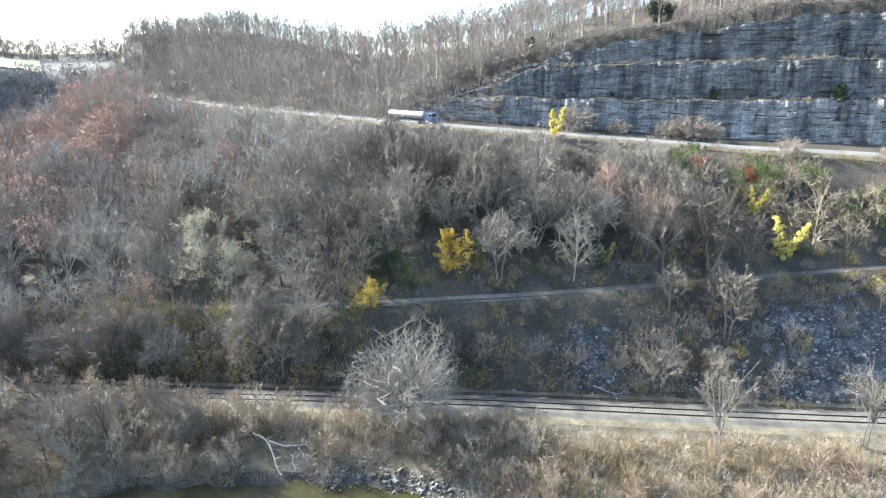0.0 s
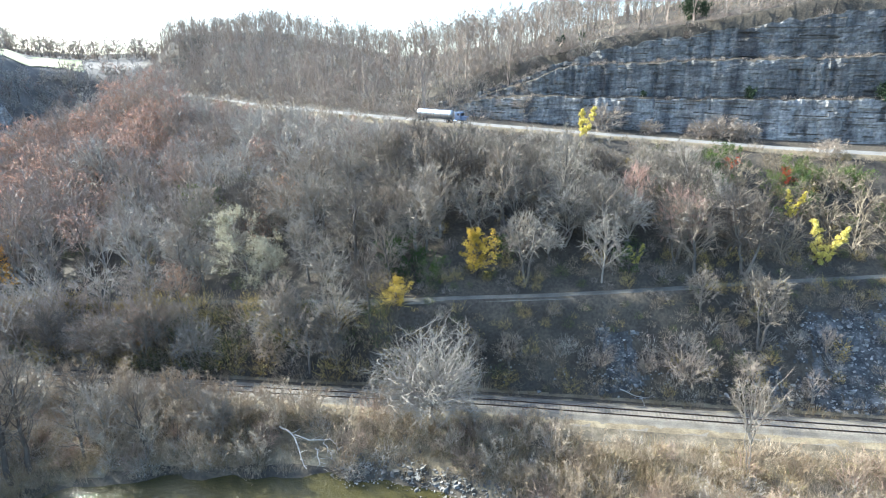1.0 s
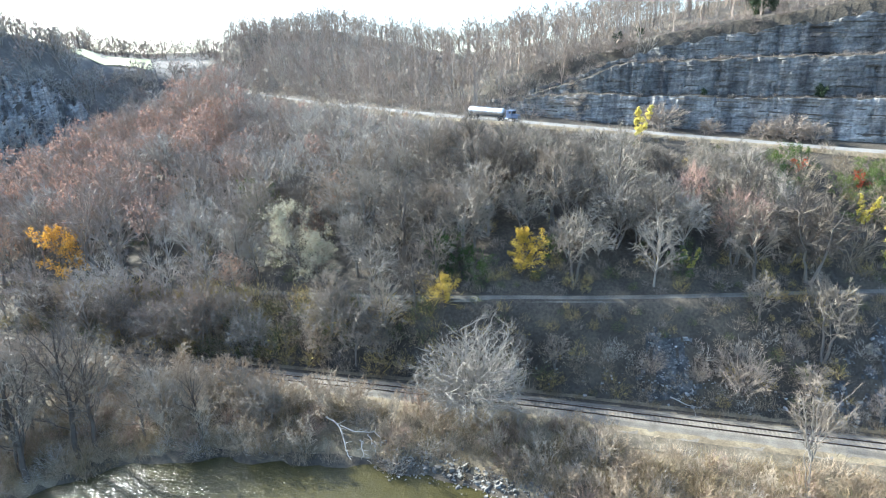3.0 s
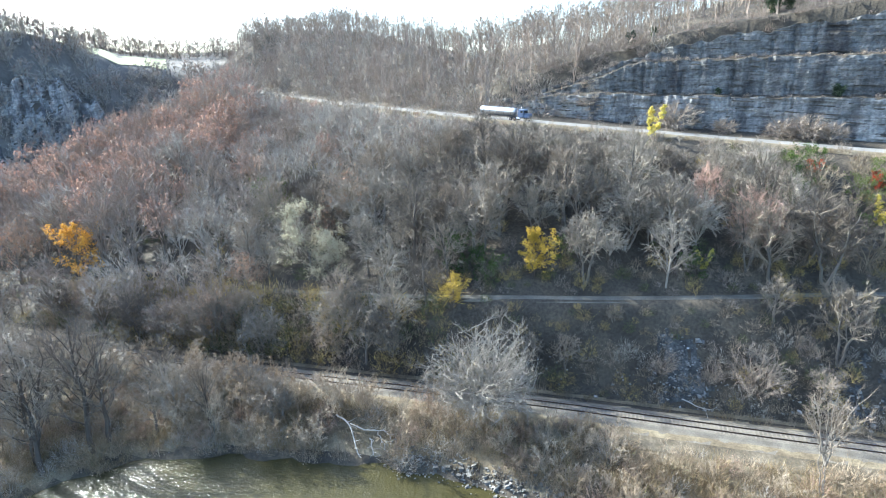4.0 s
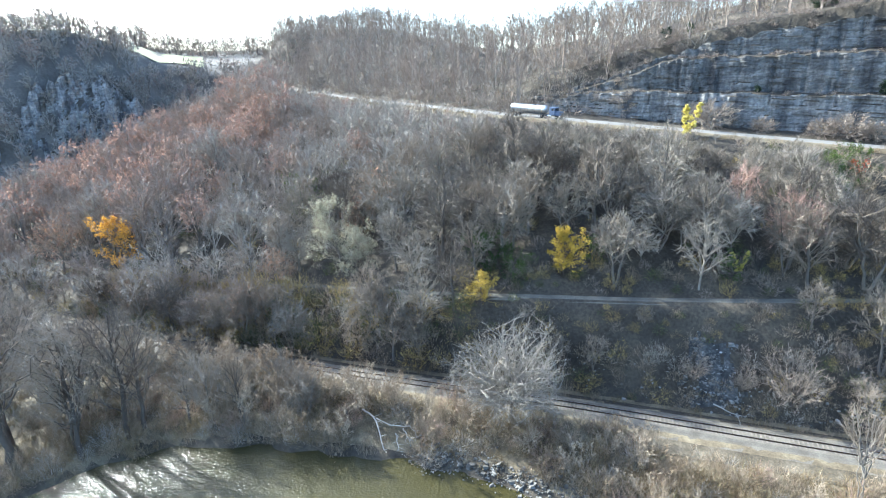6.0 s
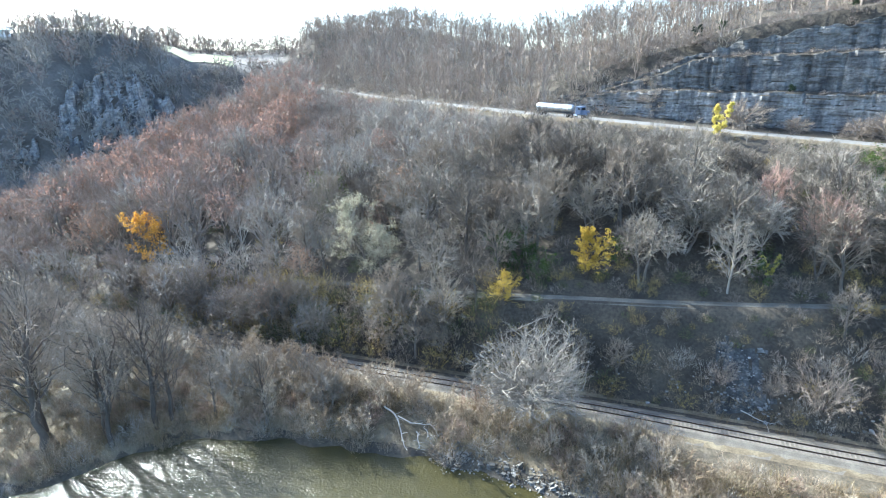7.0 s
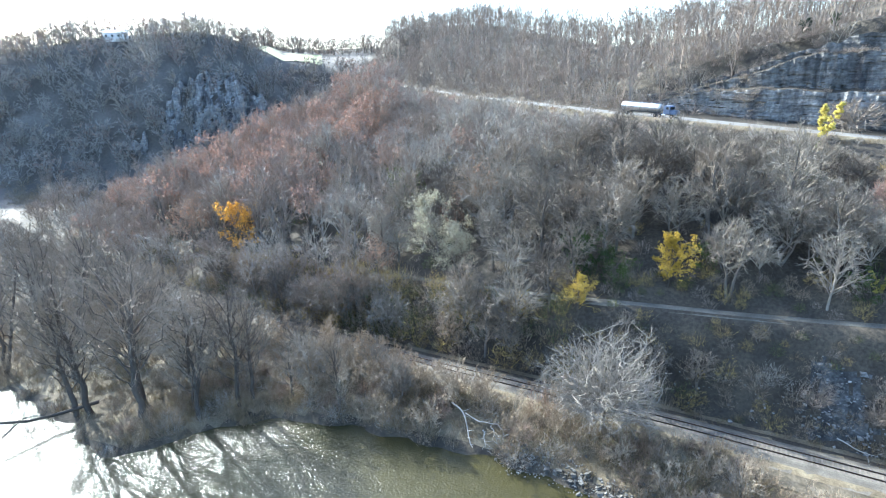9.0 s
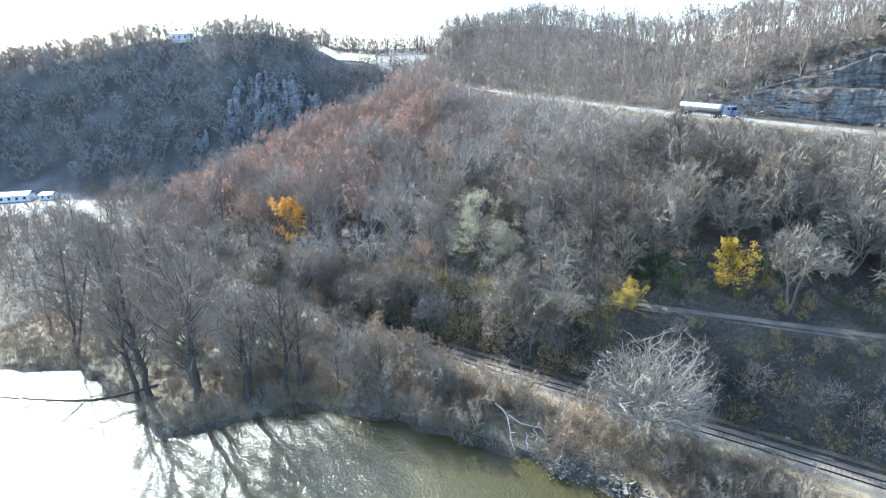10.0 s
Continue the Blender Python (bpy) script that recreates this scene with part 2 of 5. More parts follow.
def limestone(name, tone):
    """Bedded grey limestone with dark seeps, rusty ledges and pale broken faces."""
    m, nt, b = material(name, 0.9, spec=0.25)
    bed = texture(nt, "noise", 0.5, 8, (0.4, 0.4, 1.5))
    col = ramp(nt, [(p, tuple(tone * c for c in q)) for p, q in ((0.25, (0.16, 0.16, 0.16)), (0.45, (0.25, 0.246, 0.238)), (0.6, (0.32, 0.312, 0.297)), (0.8, (0.43, 0.415, 0.39)))], bed)
    each = ramp(nt, [(0, (0.75, 0.75, 0.76)), (0.5, (0.97, 0.96, 0.95)), (1, (1.15, 1.13, 1.08))], nt.nodes.new("ShaderNodeNewGeometry").outputs["Random Per Island"])
    col = mix(nt, 0.7, col, each, "MULTIPLY")
    seep = texture(nt, "noise", 0.16, 5, (1.6, 1.6, 0.35))
    col = mix(nt, 1.0, col, ramp(nt, [(0.36, (0.36, 0.36, 0.38)), (0.56, (1.0, 1.0, 1.0))], seep), "MULTIPLY")
    streak = texture(nt, "noise", 0.8, 6, (1.6, 1.6, 0.16))
    col = mix(nt, 0.5, col, ramp(nt, [(0.35, (0.5, 0.5, 0.52)), (0.6, (1.1, 1.1, 1.08))], streak), "MULTIPLY")
    seam = texture(nt, "noise", 1.0, 4, (0.10, 0.10, 2.6))
    col = mix(nt, 0.4, col, ramp(nt, [(0.38, (0.34, 0.34, 0.36)), (0.46, (0.95, 0.95, 0.95)), (0.62, (1.0, 1.0, 1.0)), (0.7, (1.3, 1.28, 1.24))], seam), "MULTIPLY")
    grain = texture(nt, "noise", 1.6, 8, (1, 1, 1.2))
    col = mix(nt, 0.7, col, ramp(nt, [(0.3, (0.4, 0.4, 0.4)), (0.62, (1.12, 1.12, 1.12))], grain), "MULTIPLY")
    geo, sep = nt.nodes.new("ShaderNodeNewGeometry"), nt.nodes.new("ShaderNodeSeparateXYZ")
    nt.links.new(geo.outputs["True Normal"], sep.inputs[0])
    soil = ramp(nt, [(0.5, (0, 0, 0)), (0.75, (1, 1, 1))], sep.outputs["Z"])
    col = mix(nt, soil, col, (0.05, 0.042, 0.032))
    nt.links.new(col, b.inputs["Base Color"])
    bump(nt, b, grain, 0.7, 0.16)
    return m


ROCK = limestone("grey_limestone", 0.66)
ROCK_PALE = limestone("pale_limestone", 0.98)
# the same stone for the far crag, in a paler tone than the road cut
ROCK_CRAG = limestone("crag_pale_limestone", 1.2)
SCREE = surface("fine_grey_scree", 0.5, [(0.35, (0.035, 0.035, 0.034)), (0.5, (0.068, 0.067, 0.065)), (0.68, (0.14, 0.137, 0.131))], (3.2, 0.85), relief=0.35)
WET = surface("dark_wet_stone", 0.8, [(0.3, (0.06, 0.056, 0.048)), (0.5, (0.14, 0.132, 0.118)), (0.7, (0.33, 0.315, 0.285))], (5, 0.5), 0.7, 0.05)
RUBBLE = surface("broken_pale_stone", 0.8, [(0.3, (0.11, 0.108, 0.102)), (0.5, (0.20, 0.196, 0.186)), (0.7, (0.40, 0.39, 0.37))], (5, 0.5), 0.9, 0.05)


def river():
    m, nt, b = material("murky_river_water", 0.2, spec=0.5)
    b.inputs["Base Color"].default_value = (0.038, 0.034, 0.013, 1)
    b.inputs["IOR"].default_value = 1.33
    a = texture(nt, "noise", 2.6, 5, (1.0, 1.3, 1))
    c = texture(nt, "noise", 0.4, 2)
    add = nt.nodes.new("ShaderNodeMath")
    add.operation = "ADD"
    nt.links.new(a, add.inputs[0])
    nt.links.new(c, add.inputs[1])
    bump(nt, b, add.outputs[0], 0.5, 0.24)
    return m


WATER = river()
# ---- builders ----
def mesh_of(name, verts, faces, mats, index=None, smooth=False):
    """A mesh from arrays: triangles (n, 3) or quads (n, 4)."""
    verts, faces = np.asarray(verts, np.float32), np.asarray(faces, np.int32)
    me = bpy.data.meshes.new(name)
    k = faces.shape[1]
    me.vertices.add(len(verts))
    me.vertices.foreach_set("co", verts.ravel())
    me.loops.add(faces.size)
    me.loops.foreach_set("vertex_index", faces.ravel())
    me.polygons.add(len(faces))
    me.polygons.foreach_set("loop_start", np.arange(len(faces), dtype=np.int32) * k)
    for m in mats if isinstance(mats, (list, tuple)) else [mats]:
        me.materials.append(m)
    if index is not None:
        me.polygons.foreach_set("material_index", np.asarray(index, np.int32))
    me.polygons.foreach_set("use_smooth", np.full(len(faces), smooth))
    me.update(calc_edges=True)
    return me


def part(name, me, parent, label=""):
    if isinstance(me, tuple):
        me = mesh_of(name, *me)
    ob = new(name, me)
    ob.parent = parent
    return tagged(ob, label)


def thing(name, label, category, group="", at=(0, 0, 0), turn=0.0):
    ob = new(name)
    ob.empty_display_size = 0.3
    ob.matrix_basis = pose(*at, 0, 0, turn)
    return tagged(ob, label, category, group)


class Pile:
    """Collects triangles."""

    def __init__(self):
        self.v, self.f, self.m, self.n = [], [], [], 0

    def add(self, v, f, mat=0):
        v, f = np.asarray(v, np.float32).reshape(-1, 3), np.asarray(f, np.int32)
        if f.shape[1] == 4:
            f = np.concatenate([f[:, [0, 1, 2]], f[:, [0, 2, 3]]])
        self.v.append(v)
        self.f.append(f + self.n)
        self.m.append(np.full(len(f), mat))
        self.n += len(v)
        return self

    def arrays(self):
        return np.concatenate(self.v), np.concatenate(self.f), np.concatenate(self.m)

    def mesh(self, name, mats, smooth=False):
        v, f, m = self.arrays()
        return mesh_of(name, v, f, mats, m, smooth)

    def tubes(self, pts, radii, sides, mat=0):
        """pts (n, s, 3), radii (n, s): n bent tubes."""
        pts, radii = np.asarray(pts, float), np.asarray(radii, float)
        n, s = pts.shape[:2]
        d = pts[:, -1] - pts[:, 0]
        d /= np.linalg.norm(d, axis=1, keepdims=True) + 1e-9
        ref = np.where(np.abs(d[:, 2:3]) > 0.9, [[1.0, 0, 0]], [[0, 0, 1.0]])
        a = np.cross(d, ref)
        a /= np.linalg.norm(a, axis=1, keepdims=True) + 1e-9
        b = np.cross(d, a)
        an = np.arange(sides) * 2 * np.pi / sides
        ring = np.cos(an)[None, :, None] * a[:, None] + np.sin(an)[None, :, None] * b[:, None]
        v = pts[:, :, None] + radii[:, :, None, None] * ring[:, None]
        k = np.arange(sides)
        q = np.stack([k, (k + 1) % sides, (k + 1) % sides + sides, k + sides], 1)
        f = (np.arange(n)[:, None, None, None] * s * sides + np.arange(s - 1)[None, :, None, None] * sides + q[None, None]).reshape(-1, 4)
        return self.add(v, f, mat)

    def spikes(self, base, tip, width, rng, mat=0):
        """Thin three-cornered twigs from base to tip."""
        n = len(base)
        d = tip - base
        a = np.cross(d, rng.normal(size=(n, 3)))
        a /= np.linalg.norm(a, axis=1, keepdims=True) + 1e-9
        w = np.asarray(width, float).reshape(-1, 1) * np.ones((n, 1))
        v = np.stack([base - a * w / 2, base + a * w / 2, tip], 1)
        return self.add(v, np.arange(3 * n).reshape(n, 3), mat)

    def cones(self, base, tip, width, mat=0):
        n = len(base)
        d = tip - base
        d = d / (np.linalg.norm(d, axis=1, keepdims=True) + 1e-9)
        ref = np.where(np.abs(d[:, 2:3]) > 0.9, [[1.0, 0, 0]], [[0, 0, 1.0]])
        a = np.cross(d, ref)
        a /= np.linalg.norm(a, axis=1, keepdims=True) + 1e-9
        b = np.cross(d, a)
        w = np.asarray(width, float).reshape(-1, 1) * np.ones((n, 1)) / 2
        v = np.stack([base + a * w, base - a * w / 2 + b * w * 0.87, base - a * w / 2 - b * w * 0.87, tip], 1)
        i = np.arange(n)[:, None] * 4
        f = np.concatenate([i + [[0, 1, 3]], i + [[1, 2, 3]], i + [[2, 0, 3]]])
        return self.add(v, f, mat)

    def leaves(self, at, size, rng, mat=0):
        n = len(at)
        a, b = rng.normal(size=(n, 3)), rng.normal(size=(n, 3))
        a /= np.linalg.norm(a, axis=1, keepdims=True)
        b -= a * (a * b).sum(1, keepdims=True)
        b /= np.linalg.norm(b, axis=1, keepdims=True)
        s = size * rng.uniform(0.6, 1.3, (n, 1))
        v = np.stack([at - a * s * 0.5, at + b * s * 0.45, at + a * s * 0.5], 1)
        return self.add(v, np.arange(3 * n).reshape(n, 3), mat)

    def box(self, c, size, turn=0.0, mat=0, jitter=0.0, rng=None, taper=0.0):
        s = np.array(size, float) / 2
        v = np.array([(x, y, z) for z in (-1, 1) for y in (-1, 1) for x in (-1, 1)], float)
        v[4:, :2] *= 1 - taper
        v = v * s
        if jitter:
            v += rng.uniform(-jitter, jitter, v.shape) * s
        ct, st = math.cos(turn), math.sin(turn)
        v = np.stack([v[:, 0] * ct - v[:, 1] * st, v[:, 0] * st + v[:, 1] * ct, v[:, 2]], 1) + np.array(c)
        return self.add(v, [(0, 2, 3, 1), (4, 5, 7, 6), (0, 1, 5, 4), (1, 3, 7, 5), (3, 2, 6, 7), (2, 0, 4, 6)], mat)


def unit(v):
    return v / (np.linalg.norm(v, axis=-1, keepdims=True) + 1e-9)


def bent(base, way, length, segs, rng, wander=0.15, lift=0.0):
    """Polylines (n, segs + 1, 3) that wander on their way and turn up (lift) or droop."""
    pts, d = [base], unit(way)
    for _ in range(segs):
        d = unit(d + rng.normal(scale=wander, size=d.shape) + [0, 0, lift])
        pts.append(pts[-1] + d * (length / segs)[:, None])
    return np.stack(pts, 1)


def along(lines, which, frac):
    s = lines.shape[1] - 1
    t = np.clip(frac, 0, 0.999) * s
    i = t.astype(int)
    w = (t - i)[:, None]
    return lines[which, i] * (1 - w) + lines[which, i + 1] * w, unit(lines[which, i + 1] - lines[which, i])


def sideways(d, angle, rng):
    """Directions at an angle to d, on a side by chance."""
    r = unit(np.cross(d, rng.normal(size=d.shape)))
    return d * np.cos(angle)[:, None] + r * np.sin(angle)[:, None]


def bare_tree(seed, height, spread, stems=1, clear=0.3, limbs=14, boughs=6, twigs=8, girth=0.016, lift=0.06, lean=0.05, twig=0.035, leaf=0, leaf_size=0.2, leaf_from=0.0, sides=5, open_angle=0.9, light=False, limb=0.009, wander=0.18, segs=3, fork=0.22):
    """Trunk and crown as two piles: stems with limbs, boughs and twigs; leaf: leaves to a twig."""
    r = np.random.RandomState(seed)
    trunk, crown = Pile(), Pile()
    way = unit(np.c_[r.normal(scale=lean + fork * (stems > 1), size=(stems, 2)), np.ones(stems)])
    L0 = height * r.uniform(0.8, 1.0, stems)
    st = bent(np.c_[r.normal(scale=0.12 * (stems > 1), size=(stems, 2)), np.full(stems, -0.6)], way, L0 + 0.6, 6, r, 0.07, 0.02)
    rad = height * girth / math.sqrt(stems) * np.linspace(1, 0.12, 7)[None] * np.ones((stems, 1))
    rad[:, 0] *= 1.35
    trunk.tubes(st, rad, sides)
    n1 = limbs * stems
    w1, f1 = np.repeat(np.arange(stems), limbs), np.tile(np.linspace(clear, 0.97, limbs), stems) + r.uniform(-0.03, 0.03, n1)
    p1, d1 = along(st, w1, f1)
    u = (np.clip(f1, 0, 1) - clear) / (1 - clear)
    l1 = spread * (0.35 + 0.75 * np.sin(np.pi * np.clip(0.18 + 0.8 * u, 0, 1))) * r.uniform(0.65, 1.15, n1)
    az = np.arange(n1) * 2.4 + r.uniform(-0.5, 0.5, n1)
    el = open_angle - 0.55 * u + r.uniform(-0.2, 0.2, n1)
    d1 = unit(d1 * np.cos(el)[:, None] + np.c_[np.cos(az), np.sin(az), 0 * az] * np.sin(el)[:, None])
    lb = bent(p1, d1, l1, segs, r, wander, lift)
    r1 = (limb * l1 + 0.012)[:, None] * np.interp(np.linspace(0, 3, segs + 1), [0, 1, 2, 3], [1.25, 0.85, 0.55, 0.2])[None]
    if light:
        crown.cones(lb[:, 0], lb[:, 2], r1[:, 0] * 2)
    else:
        crown.tubes(lb, r1, 3)
    n2 = n1 * boughs
    w2, f2 = np.repeat(np.arange(n1), boughs), np.tile(np.linspace(0.25, 0.98, boughs), n1) + r.uniform(-0.06, 0.06, n2)
    p2, d2 = along(lb, w2, f2)
    l2 = l1[w2] * 0.42 * r.uniform(0.6, 1.3, n2) * (1.15 - 0.45 * f2)
    e2 = p2 + unit(sideways(d2, r.uniform(0.45, 1.0, n2), r) + [0, 0, lift * 2]) * l2[:, None]
    if light:
        crown.spikes(p2, e2, 0.02 * l2 + 0.03 + twig * 0.3, r)
    else:
        crown.cones(p2, e2, 0.016 * l2 + 0.022)
    n3 = n2 * twigs
    w3, f3 = np.repeat(np.arange(n2), twigs), r.uniform(0.15, 1.0, n3)
    p3 = p2[w3] + (e2 - p2)[w3] * f3[:, None]
    l3 = l2[w3] * r.uniform(0.35, 0.8, n3) + 0.12
    e3 = p3 + unit(sideways(unit(e2 - p2)[w3], r.uniform(0.3, 0.95, n3), r) + [0, 0, lift * 2]) * l3[:, None]
    crown.spikes(p3, e3, twig, r)
    if leaf:
        k = np.flatnonzero((e3[:, 2] > leaf_from * height))
        k = np.repeat(k, max(1, int(leaf))) if leaf >= 1 else k[r.uniform(size=len(k)) < leaf]
        crown.leaves(p3[k] + (e3 - p3)[k] * r.uniform(0.2, 1.1, (len(k), 1)) + r.normal(scale=0.12, size=(len(k), 3)), leaf_size, r, 1)
    return trunk, crown


def curve(a, b, rise, segs, rng, wiggle):
    """Bent lines (n, segs + 1, 3) from a to b that bow upwards by rise and wiggle on the way."""
    u = np.linspace(0, 1, segs + 1)[None, :, None]
    mid = (a + b) / 2 + np.c_[0 * rise, 0 * rise, rise]
    p = a[:, None] * (1 - u) ** 2 + 2 * mid[:, None] * u * (1 - u) + b[:, None] * u ** 2
    size = np.linalg.norm(b - a, axis=1)[:, None, None]
    return p + rng.normal(scale=wiggle, size=p.shape) * size * (u > 0)


def dome_tree(seed, height, wide, deep, clear=0.2, limbs=14, boughs=14, twigs=10, girth=0.02, twig=0.05, stems=1, leader=False, light=False, limb=0.013, low=1.35, reach=(0.06, 0.17), lump=0.0, leaf=0, leaf_size=0.3, sides=6):
    """A tree with a rounded, spreading crown: limbs, boughs and twigs reach for a dome wide and deep to each side of its heart."""
    r = np.random.RandomState(seed)
    trunk, crown = Pile(), Pile()
    heart, axes = np.array([0, 0, height - deep]), np.array([wide, wide, deep])
    wave, phase = r.normal(scale=2.6, size=(3, 4)), r.uniform(0, 6, 4)
    lumpy = lambda d: 1 + lump * np.sin(d @ wave + phase).mean(1, keepdims=True) * 1.6
    fork = np.array([0, 0, height * clear])
    foot = np.c_[r.normal(scale=0.25 * (stems > 1), size=(stems, 2)), np.full(stems, -0.6)]
    top = fork + np.c_[r.normal(scale=0.06 * height * (stems > 1), size=(stems, 2)), r.uniform(-0.1, 0.1, stems) * height * (stems > 1)]
    if leader:
        out = r.normal(scale=0.35 * wide if stems > 1 else 0.1 * wide, size=(stems, 2))
        top = np.c_[out, np.full(stems, 0.86 * height) * r.uniform(0.85, 1, stems)]
    st = curve(foot, top, np.zeros(stems), 8, r, 0.012)
    trunk.tubes(st, height * girth / math.sqrt(stems) * np.linspace(1.2, 0.2 if leader else 0.7, 9)[None] * np.ones((stems, 1)), sides)
    k = np.arange(limbs) + 0.5
    z, a = 1 - low * k / limbs, k * 2.4 + seed
    way = np.c_[np.sqrt(1 - z * z) * np.cos(a), np.sqrt(1 - z * z) * np.sin(a), z]
    end = heart + way * axes * lumpy(way) * r.uniform(0.62, 0.9, (limbs, 1))
    begin = along(st, np.arange(limbs) % stems, clear + (0.9 - clear) * (0.35 + z) / 1.35 * r.uniform(0.7, 1.0, limbs))[0] if leader else top[np.arange(limbs) % stems]
    lb = curve(begin, end, 0.14 * wide * (1 - np.abs(z)) * (-0.5 if leader else 1), 6, r, 0.022)
    ll = np.linalg.norm(end - begin, axis=1)
    if light:
        crown.tubes(lb[:, ::2], (limb * ll + 0.03)[:, None] * np.linspace(1.3, 0.3, 4)[None], 3)
    else:
        trunk.tubes(lb, (limb * ll + 0.03)[:, None] * np.linspace(1.3, 0.3, 7)[None], 4)
    n2 = limbs * boughs
    w2 = np.repeat(np.arange(limbs), boughs)
    p2, _ = along(lb, w2, r.uniform(0.22, 1.0, n2))
    goal = unit(way[w2] + r.normal(scale=0.42, size=(n2, 3)))
    e2 = heart + goal * axes * lumpy(goal) * r.uniform(0.72, 1.04, (n2, 1))
    e2 = p2 + (e2 - p2) * np.minimum(1, 0.5 * wide / np.linalg.norm(e2 - p2, axis=1))[:, None]
    bo = curve(p2, e2, 0.05 * wide * r.uniform(-0.5, 1, n2), 4, r, 0.06)
    l2 = np.linalg.norm(e2 - p2, axis=1)
    if light:
        crown.spikes(p2, e2, 0.02 * l2 + 0.03 + 0.4 * twig, r)
    else:
        crown.tubes(bo, (0.008 * l2 + 0.013)[:, None] * np.linspace(1.3, 0.3, 5)[None], 3)
    n3 = n2 * twigs
    p3, d3 = along(bo, np.repeat(np.arange(n2), twigs), r.uniform(0.2, 1.0, n3))
    out = np.repeat(goal, twigs, 0) * 0.7 + [0, 0, 0.3] if lump else [0, 0, 0.1]
    e3 = p3 + unit(sideways(d3, r.uniform(0.3, 1.0, n3), r) + out) * (wide * r.uniform(*reach, n3))[:, None]
    crown.spikes(p3, e3, twig * r.uniform(0.7, 1.3, n3), r)
    if leaf:
        k = np.repeat(np.arange(n3), int(leaf)) if leaf >= 1 else np.flatnonzero(r.uniform(size=n3) < leaf)
        crown.leaves(p3[k] + (e3 - p3)[k] * r.uniform(0.2, 1.1, (len(k), 1)) + r.normal(scale=0.15, size=(len(k), 3)), leaf_size, r, 1)
    return trunk, crown


def tree_kind(name, label, category, group, bark, twig_mat, leaf_mat=None, dome=False, **shape):
    """One tree with a trunk and a crown."""
    trunk, crown = dome_tree(**shape) if dome else bare_tree(**shape)
    ob = new(name)
    tagged(ob, label, category, group)
    part("trunk", trunk.mesh("trunk", bark, True), ob)
    part("crown", crown.mesh("crown", [twig_mat, leaf_mat or twig_mat]), ob)
    return ob


KINDS = {}


def plant_tree(kind, x, y, size=1.0, turn=None, tilt=0.0, label="", z=None):
    """The first of a kind is moved to its place, the others are copies of it."""
    proto = KINDS[kind]
    z = float(land(x, y)) if z is None else z
    turn = random.uniform(0, 360) if turn is None else turn
    m = pose(x, y, z, random.gauss(0, 2) + tilt, random.gauss(0, 2), turn)
    if not proto.get("used"):
        ob = proto
        ob.matrix_basis = m
        ob["used"] = 1
    else:
        ob = copy_thing(proto, m)
    ob.scale = (size * random.uniform(0.9, 1.1), size * random.uniform(0.9, 1.1), size)
    if label:
        tagged(ob, label)
    return ob


def clear_of(x, y, road=6.0, rail=4.5, foot=2.2):
    """Whether a plant may stand here: off the road, the track and the path."""
    return (abs(y - line(ROAD, x)) > road) & (abs(y - line(RAIL, x)) > rail) & (abs(y - line(FOOT, x)) > foot)


def scatter(x0, x1, y0, y1, gap, seed, keep):
    """Jittered places on a grid where keep(x, y) holds."""
    r = np.random.RandomState(seed)
    gx, gy = np.meshgrid(np.arange(x0, x1, gap), np.arange(y0, y1, gap))
    x, y = gx.ravel() + r.uniform(-0.48, 0.48, gx.size) * gap, gy.ravel() + r.uniform(-0.48, 0.48, gx.size) * gap
    k = keep(x, y)
    return x[k], y[k]


def spread_of(pile_list, x, y, seed, size=(0.8, 1.25), z=None, sink=0.0, scale=None):
    """One array of triangles: patterns from the list set down at every place."""
    r = np.random.RandomState(seed)
    packs = [p.arrays() for p in pile_list]
    z = land(x, y) if z is None else z
    out, which = Pile(), r.randint(len(packs), size=len(x))
    for k, (v, f, m) in enumerate(packs):
        i = np.flatnonzero(which == k)
        if not len(i):
            continue
        a, s = r.uniform(0, 2 * np.pi, len(i)), r.uniform(*size, len(i)) if scale is None else scale[i]
        c, sn = np.cos(a) * s, np.sin(a) * s
        w = np.stack([v[None, :, 0] * c[:, None] - v[None, :, 1] * sn[:, None], v[None, :, 0] * sn[:, None] + v[None, :, 1] * c[:, None], v[None, :, 2] * s[:, None]], 2)
        w += np.stack([x[i], y[i], z[i] - sink], 1)[:, None]
        ff = (f[None] + (np.arange(len(i)) * len(v))[:, None, None]).reshape(-1, 3)
        out.v.append(w.reshape(-1, 3).astype(np.float32))
        out.f.append(ff + out.n)
        out.m.append(np.tile(m, len(i)))
        out.n += len(i) * len(v)
    return out
# ---- ground, river, road, path, railway ----
def steps(*runs):
    out = [runs[0][0]]
    for a, b, n in runs:
        out += list(np.linspace(a, b, n + 1)[1:])
    return np.array(out)


gx = steps((-4000, -900, 12), (-900, -400, 25), (-400, -180, 40), (-180, 130, 150), (130, 320, 22), (320, 900, 14), (900, 4000, 10))
gy = steps((-4000, -400, 10), (-400, 20, 14), (20, 160, 115), (160, 420, 58), (420, 900, 30), (900, 4500, 14))
X, Y = np.meshgrid(gx, gy)
Z = land(X, Y)
nx, ny = len(gx), len(gy)
i = (np.arange(ny - 1)[:, None] * nx + np.arange(nx - 1)[None]).ravel()
quads = np.stack([i, i + 1, i + nx + 1, i + nx], 1)
cx, cy = X.ravel()[quads].mean(1), Y.ravel()[quads].mean(1)
caz, cfar = np.degrees(np.arctan2(cx, cy)), np.hypot(cx, cy)
beyond = (cfar > 290) & (caz < -30)
